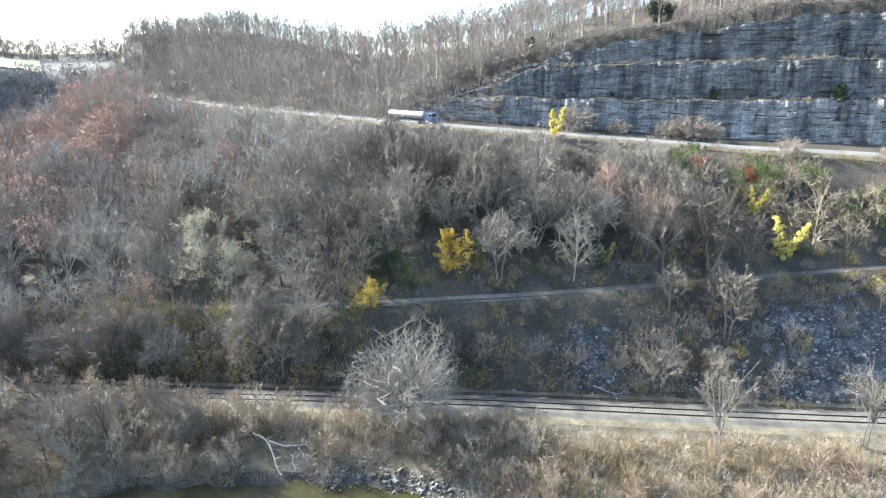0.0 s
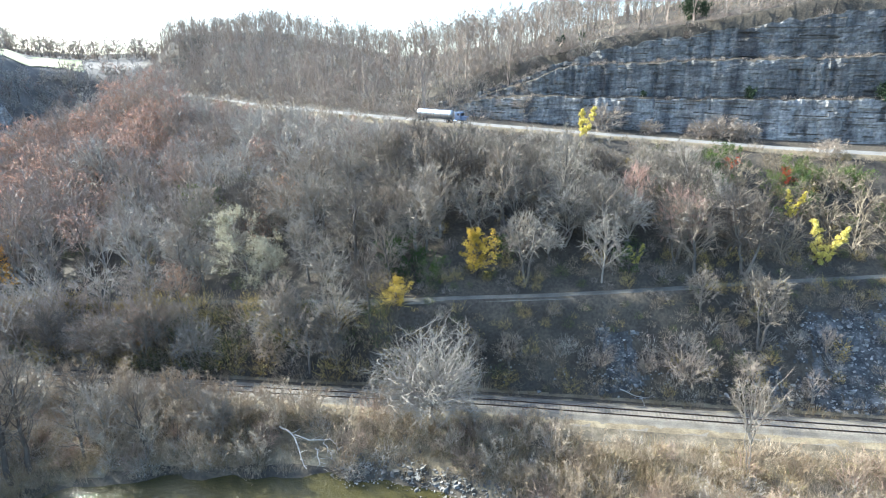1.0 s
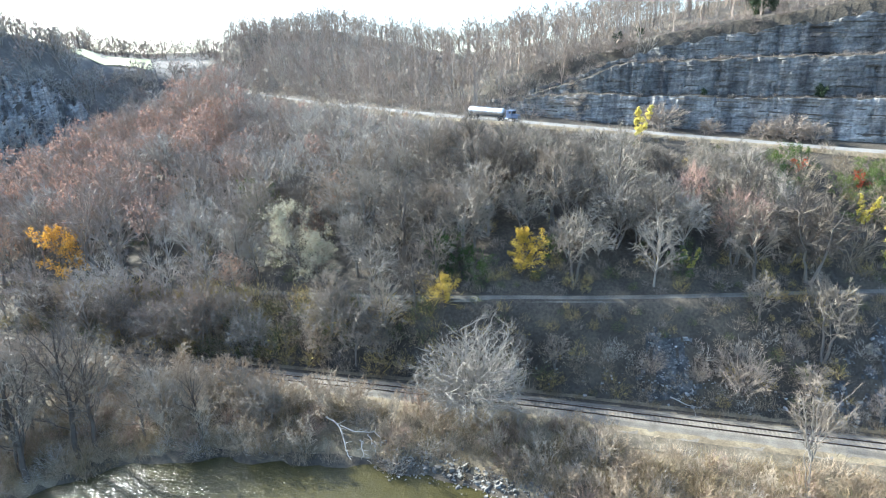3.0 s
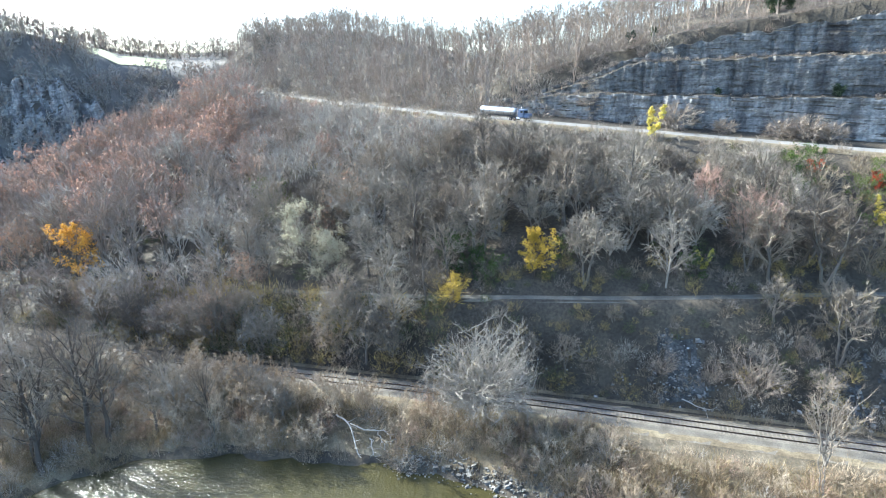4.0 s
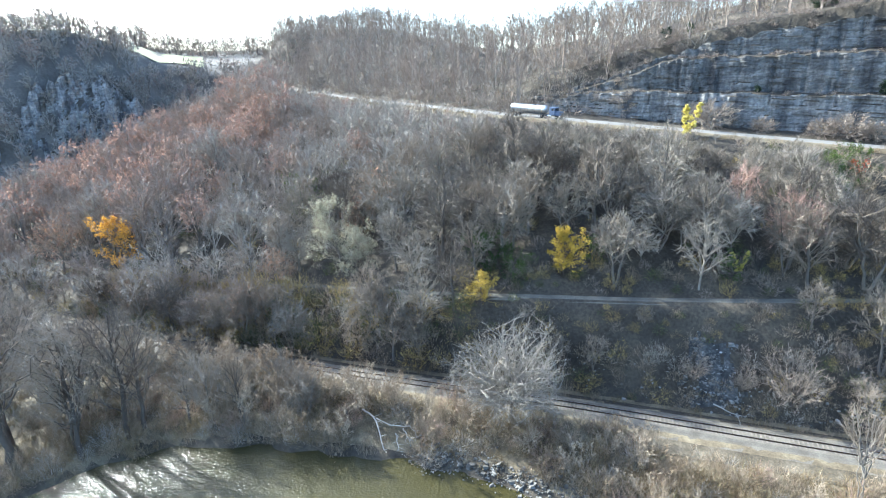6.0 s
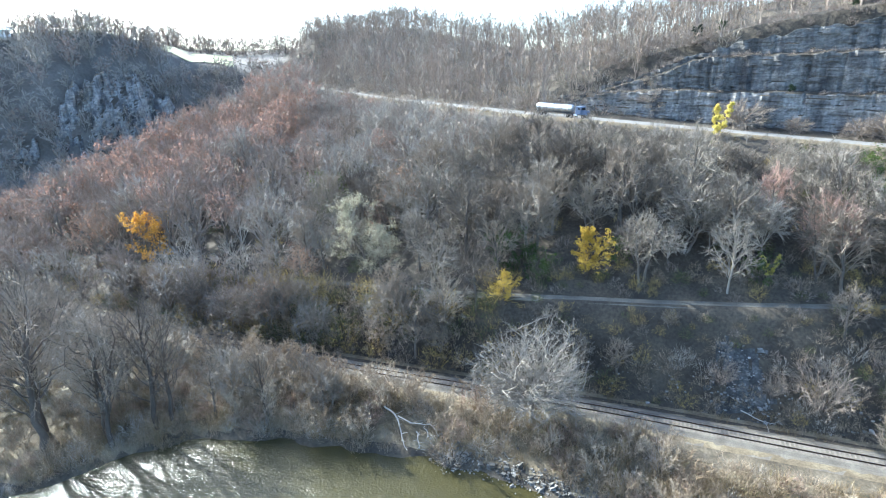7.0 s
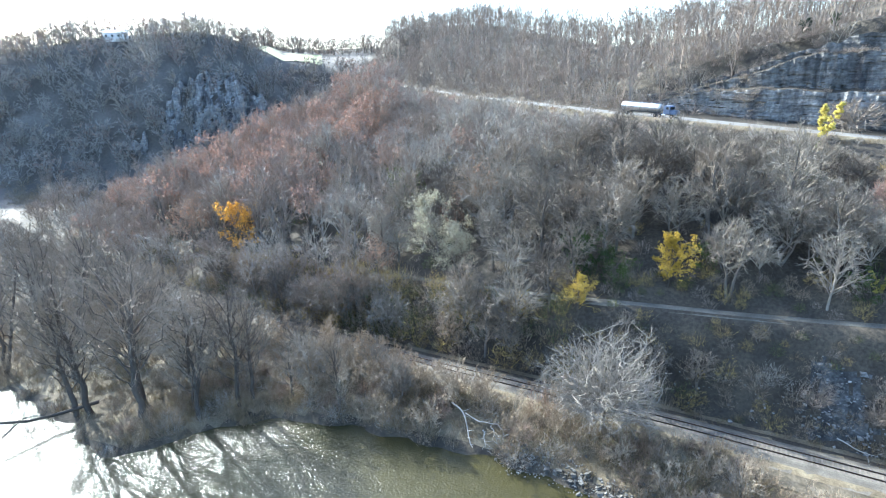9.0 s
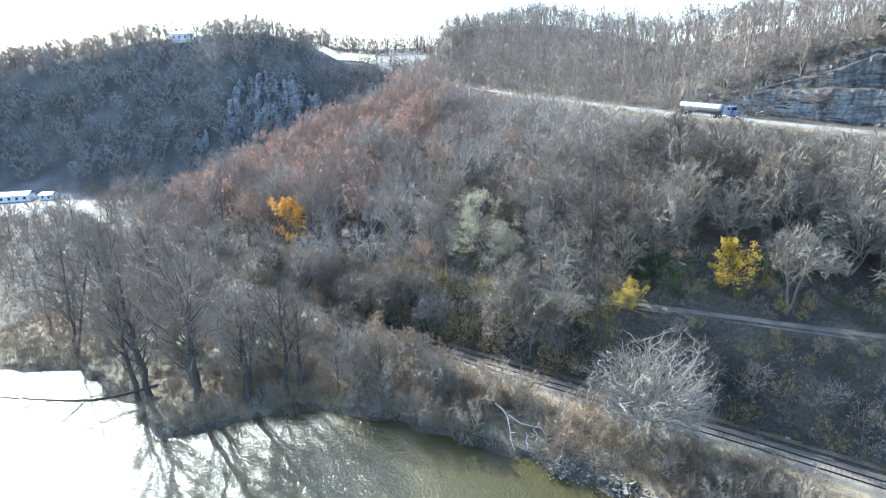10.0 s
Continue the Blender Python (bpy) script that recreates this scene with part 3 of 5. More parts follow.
ground = new("ground", mesh_of("ground", np.stack([X.ravel(), Y.ravel(), Z.ravel()], 1), quads, [LITTER, LITTER_HAZED, VERGE], np.where(beyond, 1, np.where((cy > line(SHORE, cx) + 1.5) & (cy < line(RAIL, cx) + 2.5) & (cx > -150) & (cx < 130), 2, 0)), True))
tagged(ground, "steep hillside and river bank under brown leaf litter", "ground", kind="structure")


def meadow(label, az0, az1, d0, d1, n=40, k=24, wavy=8.0, skew=0.0):
    """A grass sheet between two bearings and two distances from the river bend, with an uneven edge."""
    a, d = np.meshgrid(np.linspace(az0, az1, n), np.linspace(0, 1, k))
    slant = skew * (a - az0) / (az1 - az0)
    lo, hi = d0 + slant + wavy * wobble(a, 0 * a, 1.3, 1), d1 + 0.5 * slant + wavy * wobble(a, 0 * a, 1.7, 4)
    far = lo + (hi - lo) * d
    x, y = far * np.sin(np.radians(a)), far * np.cos(np.radians(a))
    i = (np.arange(k - 1)[:, None] * n + np.arange(n - 1)[None]).ravel()
    m = mesh_of("meadow", np.stack([x, y, land(x, y) + 0.6], 2).reshape(-1, 3), np.stack([i, i + 1, i + n + 1, i + n], 1), LAWN, smooth=True)
    return tagged(new("meadow", m), label, "meadow", kind="structure")


meadow("pale sunlit pasture on the far hilltop", -40.3, -34.4, 462, 556, wavy=5.0, skew=44.0)
meadow("sunlit lawn around the valley houses", -76.0, -69.0, 328, 344, wavy=3.0)
meadow("pale sunlit field on the distant upland", -70.0, -60.5, 520, 610)

water = new("water", mesh_of("water", [(-1500, -420, 0), (900, -420, 0), (900, 330, 0), (-1500, 330, 0)], [(0, 1, 2, 3)], WATER))
tagged(water, "murky green-brown river with small ripples and sun glitter", "river", kind="structure")


def ribbon(tab, x0, x1, offs, n, lift, zcol=None, dz=(0,)):
    """A strip that follows a line of the land; offs: distances across it."""
    x = np.linspace(x0, x1, n)
    y = line(tab, x)
    t = unit(np.stack([np.gradient(x), np.gradient(y)], 1))
    nrm = np.stack([-t[:, 1], t[:, 0]], 1)
    z = line(tab, x, 2) if zcol else np.full(n, 3.7)
    offs = np.asarray(offs, float)
    v = np.zeros((n, len(offs), 3))
    v[:, :, 0] = x[:, None] + nrm[:, None, 0] * offs
    v[:, :, 1] = y[:, None] + nrm[:, None, 1] * offs
    v[:, :, 2] = z[:, None] + np.asarray(lift, float)[None]
    k = len(offs)
    i = (np.arange(n - 1)[:, None] * k + np.arange(k - 1)[None]).ravel()
    return v.reshape(-1, 3), np.stack([i, i + 1, i + k + 1, i + k][::-1], 1), (x, y, z, t, nrm)


v, f, _ = ribbon(ROAD, -162, 300, (-3.5, -3.4, 0, 3.4, 3.5), 240, (-0.5, 0.06, 0.11, 0.15, -0.5), True)
tagged(new("road", mesh_of("road", v, f, ASPHALT, smooth=False)), "pale worn two-lane asphalt highway along the hillside", "road", kind="structure")
v, f, _ = ribbon(ROAD, -162, 300, (-3.2, -3.07), 240, (0.072, 0.074), True)
tagged(new("road_edge_line", mesh_of("road_edge_line", v, f, WHITE)), "white painted edge line on the highway", "road marking", kind="structure")
v, f, _ = ribbon(ROAD, -162, 300, (-0.12, 0.12), 240, (0.118, 0.12), True)
tagged(new("road_seam", mesh_of("road_seam", v, f, TIE)), "dark tarred seam along the middle of the highway", "road marking", kind="structure")
v, f, _ = ribbon(FOOT, -150, 200, (-1.35, -0.7, 0, 0.8, 1.3), 220, (-0.35, 0.05, 0.09, 0.05, -0.2), True)
tagged(new("path", mesh_of("path", v, f, GRAVEL)), "narrow pale gravel path cut across the wooded slope", "path", kind="structure")
v, f, rail_info = ribbon(RAIL, -200, 200, (-4.2, -2.2, -1.6, 1.6, 2.2, 3.4), 240, (-0.25, 0.05, 0.28, 0.28, 0.05, -0.1), None)
tagged(new("ballast", mesh_of("ballast", v, f, BALLAST)), "grey crushed-stone ballast bed of the railway", "railway bed", kind="structure")


def drape(tab, x0, x1, offs, n, lift):
    """A strip beside a line, laid on the ground."""
    v, f, _ = ribbon(tab, x0, x1, offs, n, np.zeros(len(offs)), None)
    v[:, 2] = land(v[:, 0], v[:, 1]) + lift
    return v, f


v, f = drape(ROAD, -162, 300, np.linspace(-6.2, -3.55, 5), 300, 0.1)
tagged(new("road_shoulder", mesh_of("road_shoulder", v, f, VERGE, smooth=True)), "dry grass shoulder beside the highway", "verge", kind="structure")
v, f = drape(RAIL, -190, 190, np.linspace(-10.5, -4.2, 7), 300, 0.16)
tagged(new("bank_verge", mesh_of("bank_verge", v, f, VERGE, smooth=True)), "tan dry grass verge between track and river", "verge", kind="structure")
v, f = drape(RAIL, -190, 190, np.linspace(3.4, 4.5, 3), 300, 0.12)
tagged(new("slope_verge", mesh_of("slope_verge", v, f, VERGE, smooth=True)), "narrow dry grass verge at the foot of the slope", "verge", kind="structure")
v, f = drape(RAIL, 14, 190, np.linspace(-6.8, -4.1, 5), 240, 0.26)
tagged(new("service_track", mesh_of("service_track", v, f, DIRT, smooth=True)), "pale tan gravel service track beside the rails", "track", kind="structure")
track = thing("railway_track", "single railway track on wooden ties along the river bank", "railway")
for o in (-0.7525, 0.7525):
    v, f, _ = ribbon(RAIL, -200, 200, (o - 0.07, o - 0.065, o - 0.012, o - 0.036, o - 0.036, o + 0.036, o + 0.036, o + 0.012, o + 0.065, o + 0.07), 240, (0.30, 0.33, 0.34, 0.44, 0.475, 0.475, 0.44, 0.34, 0.33, 0.30), None)
    part("rail", (v, f, [STEEL, RAILHEAD], np.tile([0, 0, 0, 0, 1, 0, 0, 0, 0], 239)), track, "rusty steel rail with a worn bright head")
# ---- the road cut in limestone ----
CX = np.arange(-24, 170, 0.45)
CH = np.arange(-0.6, 33, 0.3)
rng = np.random.RandomState(21)


def beds(h, x, thick, seed):
    """Ledge depth by bed: each bed stands out or back by its own amount, which drifts along it and jumps at joints."""
    r = np.random.RandomState(seed)
    edges = np.cumsum(r.choice(thick, 80)) - 1
    k = np.clip(np.searchsorted(edges, h), 0, 79)
    phase, amount = r.uniform(0, 6, 80), r.normal(scale=0.13, size=80)
    joint = np.floor(x / (2.0 + 3.5 * r.uniform(size=80)[k]) + phase[k])
    jump = np.sin(joint * 12.9898 + k * 78.233) * 43758.5453
    return 0.6 * amount[k] + 0.06 * np.sin(x / 5.0 + phase[k]) + 0.48 * (jump - np.floor(jump) - 0.5)


X2, H2 = np.meshgrid(CX, CH)
top = line(CLIFF, CX)[None] * 0.985 + 0.7 * wobble(CX, 0 * CX, 2.5, 3)[None] + 0.5
ledge1 = np.interp(CX, [-24, -12, 0, 10, 18.6, 35, 49, 75, 101, 190], [0.5, 3, 6, 7.5, 7.9, 8.6, 9.2, 10.6, 11.5, 12])[None] + 0.35 * wobble(CX, 0 * CX, 4.0, 8)[None]
ledge2 = np.interp(CX, [-24, 0, 10, 17, 24, 36, 58, 87, 106, 190], [3, 7, 10.5, 13, 16.2, 17.0, 19.0, 20.4, 21.0, 22])[None] + 0.4 * wobble(CX, 0 * CX, 3.0, 6)[None]
over_top = np.maximum(H2 - top, 0)
hh = np.minimum(H2, top) - 0.35 * over_top
rough = 1.0 + 0.7 * step(22, 8, X2)
off = 11.0 + 2.6 * step(-0.15, 0.25, hh - ledge1) + 3.2 * step(-0.15, 0.3, hh - ledge2) + 0.05 * hh + 0.5 * over_top
off += beds(hh, X2, [0.7, 1.1, 1.6, 2.2], 3) + 0.35 * beds(hh, X2 + 7, [0.5, 0.9, 1.3], 4) + rough * 0.45 * wobble(X2, hh, 9.0, 5) + rough * 0.14 * wobble(X2, hh * 1.5, 1.6, 2) + rng.normal(scale=0.035, size=X2.shape)
for xj in rng.uniform(-10, 190, 120):          # upright joints that run through several beds
    h0, h1 = np.sort(rng.uniform(-1, 32, 2))
    off += 0.55 * np.exp(-((X2 - xj - 0.15 * np.sin(hh)) / 0.42) ** 2) * (hh > h0) * (hh < min(h1, h0 + 11))
gully = np.sin(X2 * 0.47 + 0.6 * np.sin(hh * 0.35)) + np.sin(X2 * 0.19 + 2)
off += 1.1 * step(1.35, 1.9, gully)
ty0 = line(ROAD, CX)
tan = np.arctan(np.gradient(ty0, CX))[None]
V = np.stack([X2 - np.sin(tan) * off, ty0[None] + np.cos(tan) * off, line(ROAD, CX, 2)[None] + hh], 2)
n = len(CX)
i = (np.arange(len(CH) - 1)[:, None] * n + np.arange(n - 1)[None]).ravel()
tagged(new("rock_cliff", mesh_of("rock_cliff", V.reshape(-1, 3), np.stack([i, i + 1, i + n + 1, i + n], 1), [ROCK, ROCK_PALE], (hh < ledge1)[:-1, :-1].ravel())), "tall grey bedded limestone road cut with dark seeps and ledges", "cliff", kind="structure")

# the pale crag on the hill across the side valley
AZ, EL = np.meshgrid(np.linspace(-52.5, -40, 70), np.linspace(-5.5, 2.2, 44))
crag_top = np.interp(AZ, [-52.5, -50, -48.5, -47, -44, -42, -40], [-4.5, -3.2, -0.6, 1.1, 1.2, 0.5, -1.5]) + 0.7 * wobble(AZ, 0 * AZ, 0.5)
sunk = np.maximum(EL - crag_top, 0)
FARC = 372 + 3.0 * EL + 5 * wobble(AZ, EL * 0.3, 1.1, 2) + 2.2 * wobble(AZ, EL * 0.4, 0.35, 5) + rng.normal(scale=0.22, size=AZ.shape) + 30 * sunk + 10 * step(-46.5, -40, AZ)
EL = np.minimum(EL, crag_top + 0.2 * sunk)
V = np.stack([FARC * np.sin(np.radians(AZ)), FARC * np.cos(np.radians(AZ)), 54 + FARC * np.tan(np.radians(EL))], 2)
i = (np.arange(43)[:, None] * 70 + np.arange(69)[None]).ravel()
tagged(new("rock_crag", mesh_of("rock_crag", V.reshape(-1, 3), np.stack([i, i + 1, i + 71, i + 70], 1), ROCK_CRAG)), "pale limestone crag on the far wooded hill", "cliff", kind="structure")

# scree below the path and broken stone at the water's edge
def scree_field(x, y):
    """Above 0 where loose stone lies: fans that run down from the path."""
    a, b = line(RAIL, x) + 4.4, line(FOOT, x) - 2.2
    s = (y - a) / (b - a)
    fan = np.maximum(0.75 - ((x - 24.5) / 6.0) ** 2, 0.85 - ((x - 65) / 20.0) ** 2)
    return fan + 0.5 * wobble(x + 0.5 * y, 0.35 * y, 4.5, 2) + 0.3 * wobble(x, y, 1.3, 7) - 1.5 * step(0.62, 0.98, s) - 3 * (s < 0) - 3 * (s > 1)


gx_, gy_ = np.meshgrid(np.arange(16, 90, 0.45), np.arange(66, 96, 0.45))
k = gx_.shape[1]
i = (np.arange(gx_.shape[0] - 1)[:, None] * k + np.arange(k - 1)[None]).ravel()
q = np.stack([i, i + 1, i + k + 1, i + k], 1)
q = q[scree_field(gx_.ravel()[q].mean(1), gy_.ravel()[q].mean(1)) > rng.uniform(0.05, 0.5, len(q))]
used, q = np.unique(q, return_inverse=True)
sv = np.stack([gx_, gy_, land(gx_, gy_) + 0.07 + rng.uniform(0, 0.16, gx_.shape)], 2).reshape(-1, 3)[used]
tagged(new("scree_slope", mesh_of("scree_slope", sv, q.reshape(-1, 4), SCREE)), "blue-grey slope of fine broken stone below the path", "scree", kind="stuff")
scree = Pile()
sx, sy = rng.uniform(-4, 88, 26000), rng.uniform(68, 95, 26000)
keep = (scree_field(sx, sy) > rng.uniform(0.1, 0.6, 26000)) | ((sy > line(RAIL, sx) + 4.3) & (sy < line(RAIL, sx) + 7.5) & (rng.uniform(size=26000) < 0.14))
for x, y in zip(sx[keep][:5600], sy[keep][:5600]):
    s = min(0.8, rng.lognormal(-1.8, 0.55))
    scree.box((x, y, float(land(x, y)) + s * 0.2), (s, s * rng.uniform(0.6, 1), s * rng.uniform(0.4, 0.8)), rng.uniform(0, 3.1), 0, 0.6, rng)
tagged(new("scree", scree.mesh("scree", RUBBLE)), "grey scree of broken limestone below the path", "rubble", kind="stuff")
riprap = Pile()
for _ in range(900):
    x = rng.uniform(-21, 10)
    y = float(line(SHORE, np.array(x))) + 1.5 * float(wobble(np.array(x), np.array(0.0), 5)) + rng.normal(1.1, 1.2)
    s = min(0.7, rng.lognormal(-1.7, 0.55))
    riprap.box((x, y, max(0.0, float(land(x, y))) + s * 0.12), (s, s * rng.uniform(0.6, 1), s * rng.uniform(0.4, 0.8)), rng.uniform(0, 3.1), 0, 0.6, rng)
tagged(new("riprap", riprap.mesh("riprap", WET)), "dark wet boulders heaped along the water's edge", "boulders", kind="stuff")
# ---- woods on the slope ----
TWIG_TAN = plant("grey_tan_twigs", [(0, (0.25, 0.205, 0.165)), (1, (0.33, 0.275, 0.22))])
WOODS = "bare trees on the hillside"
BARE = "leafless grey-brown deciduous tree on the wooded slope"
FUZZ = dict(dome=True, light=True, lump=0.3, reach=(0.14, 0.42), limb=0.006)
SHAPES = [dict(height=11.5, wide=4.3, deep=4.9, clear=0.22, limbs=14, boughs=9, twigs=16, twig=0.055, leader=True), dict(height=13.5, wide=4.2, deep=6.0, clear=0.25, limbs=16, boughs=9, twigs=15, twig=0.055, leader=True), dict(height=9.5, wide=4.4, deep=4.2, clear=0.2, limbs=13, boughs=10, twigs=16, twig=0.055, stems=2),
          dict(height=14, wide=3.7, deep=5.6, clear=0.34, limbs=14, boughs=9, twigs=15, twig=0.055, leader=True, stems=2), dict(height=8.2, wide=4.0, deep=3.6, clear=0.16, limbs=12, boughs=10, twigs=16, twig=0.055, stems=3), dict(height=12, wide=5.0, deep=5.2, clear=0.24, limbs=16, boughs=10, twigs=15, twig=0.055, stems=2, leader=True)]
for k, sh in enumerate(SHAPES):
    KINDS["bare%d" % k] = tree_kind("bare_tree", BARE, "tree", WOODS, BARK_GREY, TWIG, seed=10 + k, **FUZZ, **sh)
KINDS["reddish"] = tree_kind("bare_tree", "bare tree with fine reddish-brown twigs on the slope", "tree", WOODS, BARK_GREY, TWIG_RED, seed=31, height=12, wide=4.4, deep=5.4, clear=0.2, limbs=16, boughs=10, twigs=13, twig=0.055, leader=True, **FUZZ)
KINDS["russet0"] = tree_kind("oak_tree", "oak tree with withered russet leaves on the ridge slope", "tree", "russet oaks", BARK_GREY, TWIG, LEAF_RUSSET, seed=32, height=13, wide=4.6, deep=5.4, clear=0.25, limbs=14, boughs=9, twigs=9, twig=0.055, leader=True, leaf=1, leaf_size=0.33, **FUZZ)
KINDS["russet1"] = tree_kind("oak_tree", "half-bare oak with brown withered leaves on the slope", "tree", "russet oaks", BARK_GREY, TWIG, LEAF_RUSSET, seed=33, height=11, wide=4.3, deep=4.8, clear=0.22, limbs=14, boughs=9, twigs=10, twig=0.055, stems=2, leaf=0.5, leaf_size=0.33, **FUZZ)
KINDS["yellow"] = tree_kind("maple_tree", "small tree with bright yellow autumn leaves", "tree", "", BARK_DARK, TWIG, LEAF_YELLOW, seed=34, height=8, spread=3.7, limbs=16, boughs=7, twigs=8, leaf=5, leaf_size=0.3, clear=0.12)
KINDS["orange"] = tree_kind("maple_tree", "large tree with orange-yellow autumn leaves at the hill's foot", "tree", "", BARK_DARK, TWIG, LEAF_ORANGE, seed=134, height=9, spread=4.2, limbs=17, boughs=7, twigs=8, leaf=4, leaf_size=0.33, clear=0.12, open_angle=1.1)
KINDS["sage"] = tree_kind("willow_tree", "rounded tree with pale grey-green foliage beside the path", "tree", "", BARK_GREY, TWIG, LEAF_SAGE, seed=35, height=11, spread=4.6, limbs=18, boughs=8, twigs=8, leaf=7, leaf_size=0.22, clear=0.1, open_angle=1.15)
KINDS["green"] = tree_kind("green_shrub", "dark green leafy shrub on the slope below the highway", "shrub", "green shrubs", BARK_DARK, TWIG, LEAF_GREEN, seed=36, height=4, spread=2.6, limbs=7, boughs=6, twigs=6, stems=3, leaf=2, leaf_size=0.3, clear=0.05)
KINDS["lime"] = tree_kind("vine_tree", "dead trunk wrapped in lime-yellow climbing vine", "tree", "", BARK_GREY, TWIG, LEAF_LIME, seed=37, height=8, spread=1.0, limbs=16, boughs=5, twigs=6, stems=2, leaf=3, leaf_size=0.42, clear=0.08, lean=0.12)
KINDS["red"] = tree_kind("sumac_shrub", "low sumac shrub with deep red leaves", "shrub", "", BARK_DARK, TWIG, LEAF_RED, seed=38, height=3, spread=1.6, limbs=8, boughs=5, twigs=5, stems=2, leaf=2, leaf_size=0.3, clear=0.1)
KINDS["cedar"] = tree_kind("cedar_tree", "small dark evergreen cedar on the rock edge", "tree", "cedars", BARK_DARK, CEDAR, CEDAR, seed=39, height=3.6, spread=1.9, limbs=20, boughs=7, twigs=7, leaf=2, leaf_size=0.32, clear=0.05)
KINDS["white"] = tree_kind("sycamore_tree", "broad leafless sycamore with pale grey branches over the track", "tree", "", BARK_PALE, BARK_PALE, dome=True, seed=41, height=16.8, wide=10.2, deep=8.2, clear=0.2, limbs=30, boughs=22, twigs=22, girth=0.017, twig=0.03, limb=0.0055, lump=0.18, reach=(0.05, 0.17), low=1.7)
KINDS["pale"] = tree_kind("sycamore_tree", "slender leafless sycamore with pale grey branches beside the path", "tree", "", BARK_PALE, BARK_PALE, dome=True, seed=42, height=14, wide=4.9, deep=5.6, leader=True, clear=0.26, limbs=16, boughs=12, twigs=14, girth=0.012, twig=0.04, limb=0.008, lump=0.25, reach=(0.1, 0.3), low=1.5)
KINDS["round"] = tree_kind("bare_tree", "leafless tree with a wide rounded crown among the scree", "tree", WOODS, BARK_GREY, TWIG_TAN, dome=True, seed=141, height=8.5, wide=4.9, deep=3.9, clear=0.14, limbs=16, boughs=12, twigs=16, girth=0.012, twig=0.034, stems=2, limb=0.006, lump=0.25, reach=(0.08, 0.28))
KINDS["mound"] = tree_kind("bare_shrub", "wide rounded leafless tan shrub beside the highway", "shrub", "roadside shrubs", BARK_GREY, TWIG_TAN, dome=True, light=True, seed=151, height=5.2, wide=4.2, deep=3.4, clear=0.06, limbs=14, boughs=10, twigs=13, stems=3, girth=0.008, twig=0.06, limb=0.006, lump=0.3, reach=(0.12, 0.34), low=1.5)
KINDS["sapling"] = tree_kind("bare_tree", "slender bare tree with a forked trunk on the grassy bank", "tree", "trees on the river bank", BARK_GREY, TWIG_DARK, dome=True, seed=143, height=13, wide=4.0, deep=4.4, clear=0.4, limbs=12, boughs=9, twigs=16, stems=3, girth=0.0075, twig=0.022, limb=0.006, low=0.8, lump=0.25, reach=(0.12, 0.38))
for k in range(3):
    KINDS["river%d" % k] = tree_kind("riverside_tree", "tall leafless dark-trunked tree at the water's edge", "tree", "trees on the river bank", BARK_DARK, TWIG, dome=True, seed=44 + k, leader=True, height=27 + 2 * k, wide=8.0 + 0.6 * k, deep=11, clear=0.3, limbs=18, boughs=12, twigs=15, girth=0.016, twig=0.03, stems=1 + k % 2, limb=0.007, lump=0.3, reach=(0.08, 0.32), low=1.55)
for k in range(3):
    KINDS["shrub%d" % k] = tree_kind("bare_shrub", "many-stemmed leafless tan shrub on the river bank", "shrub", "shrubs on the river bank", BARK_GREY, BRUSH, seed=50 + k, height=4.6 + 0.8 * k, spread=2.3, limbs=5, boughs=6, twigs=5, stems=6, clear=0.15, twig=0.06, open_angle=0.6, sides=3, light=True)

# heights that keep the highway, the path and the right-hand track in sight
def sight(tab, x0, x1, off, zc=2, z=0.0):
    x = np.linspace(x0, x1, 400)
    y = line(tab, x) + off
    h = (line(tab, x, 2) if zc else 0 * x + z) + 0.3
    return np.degrees(np.arctan2(x, y))[None], np.hypot(x, y), h


SEEN = [(*sight(ROAD, -145, 170, -4.5), -27.5, 50, 1.0), (*sight(FOOT, -100, 140, 0.0), -7.5, 21, 0.9), (*sight(RAIL, -120, 140, -2.0, 0, 4.0), 6, 50, 1.0), (*sight(RAIL, -120, 140, -2.0, 0, 4.0), -25, 6, 0.35)]


def room(x, y, high, chance=1.0):
    """How tall a plant may be here, at most high."""
    a, d = math.degrees(math.atan2(x, y)), math.hypot(x, y)
    g = float(land(x, y))
    for az, dist, h, a0, a1, sure in SEEN:
        if a0 < a < a1 and random.random() < sure:
            k = np.argsort(az[0])
            dd, hh = np.interp(a, az[0][k], dist[k]), np.interp(a, az[0][k], h[k])
            if d < dd - 1:
                high = min(high, 54 + (hh - 54) * d / dd - g)
    return high


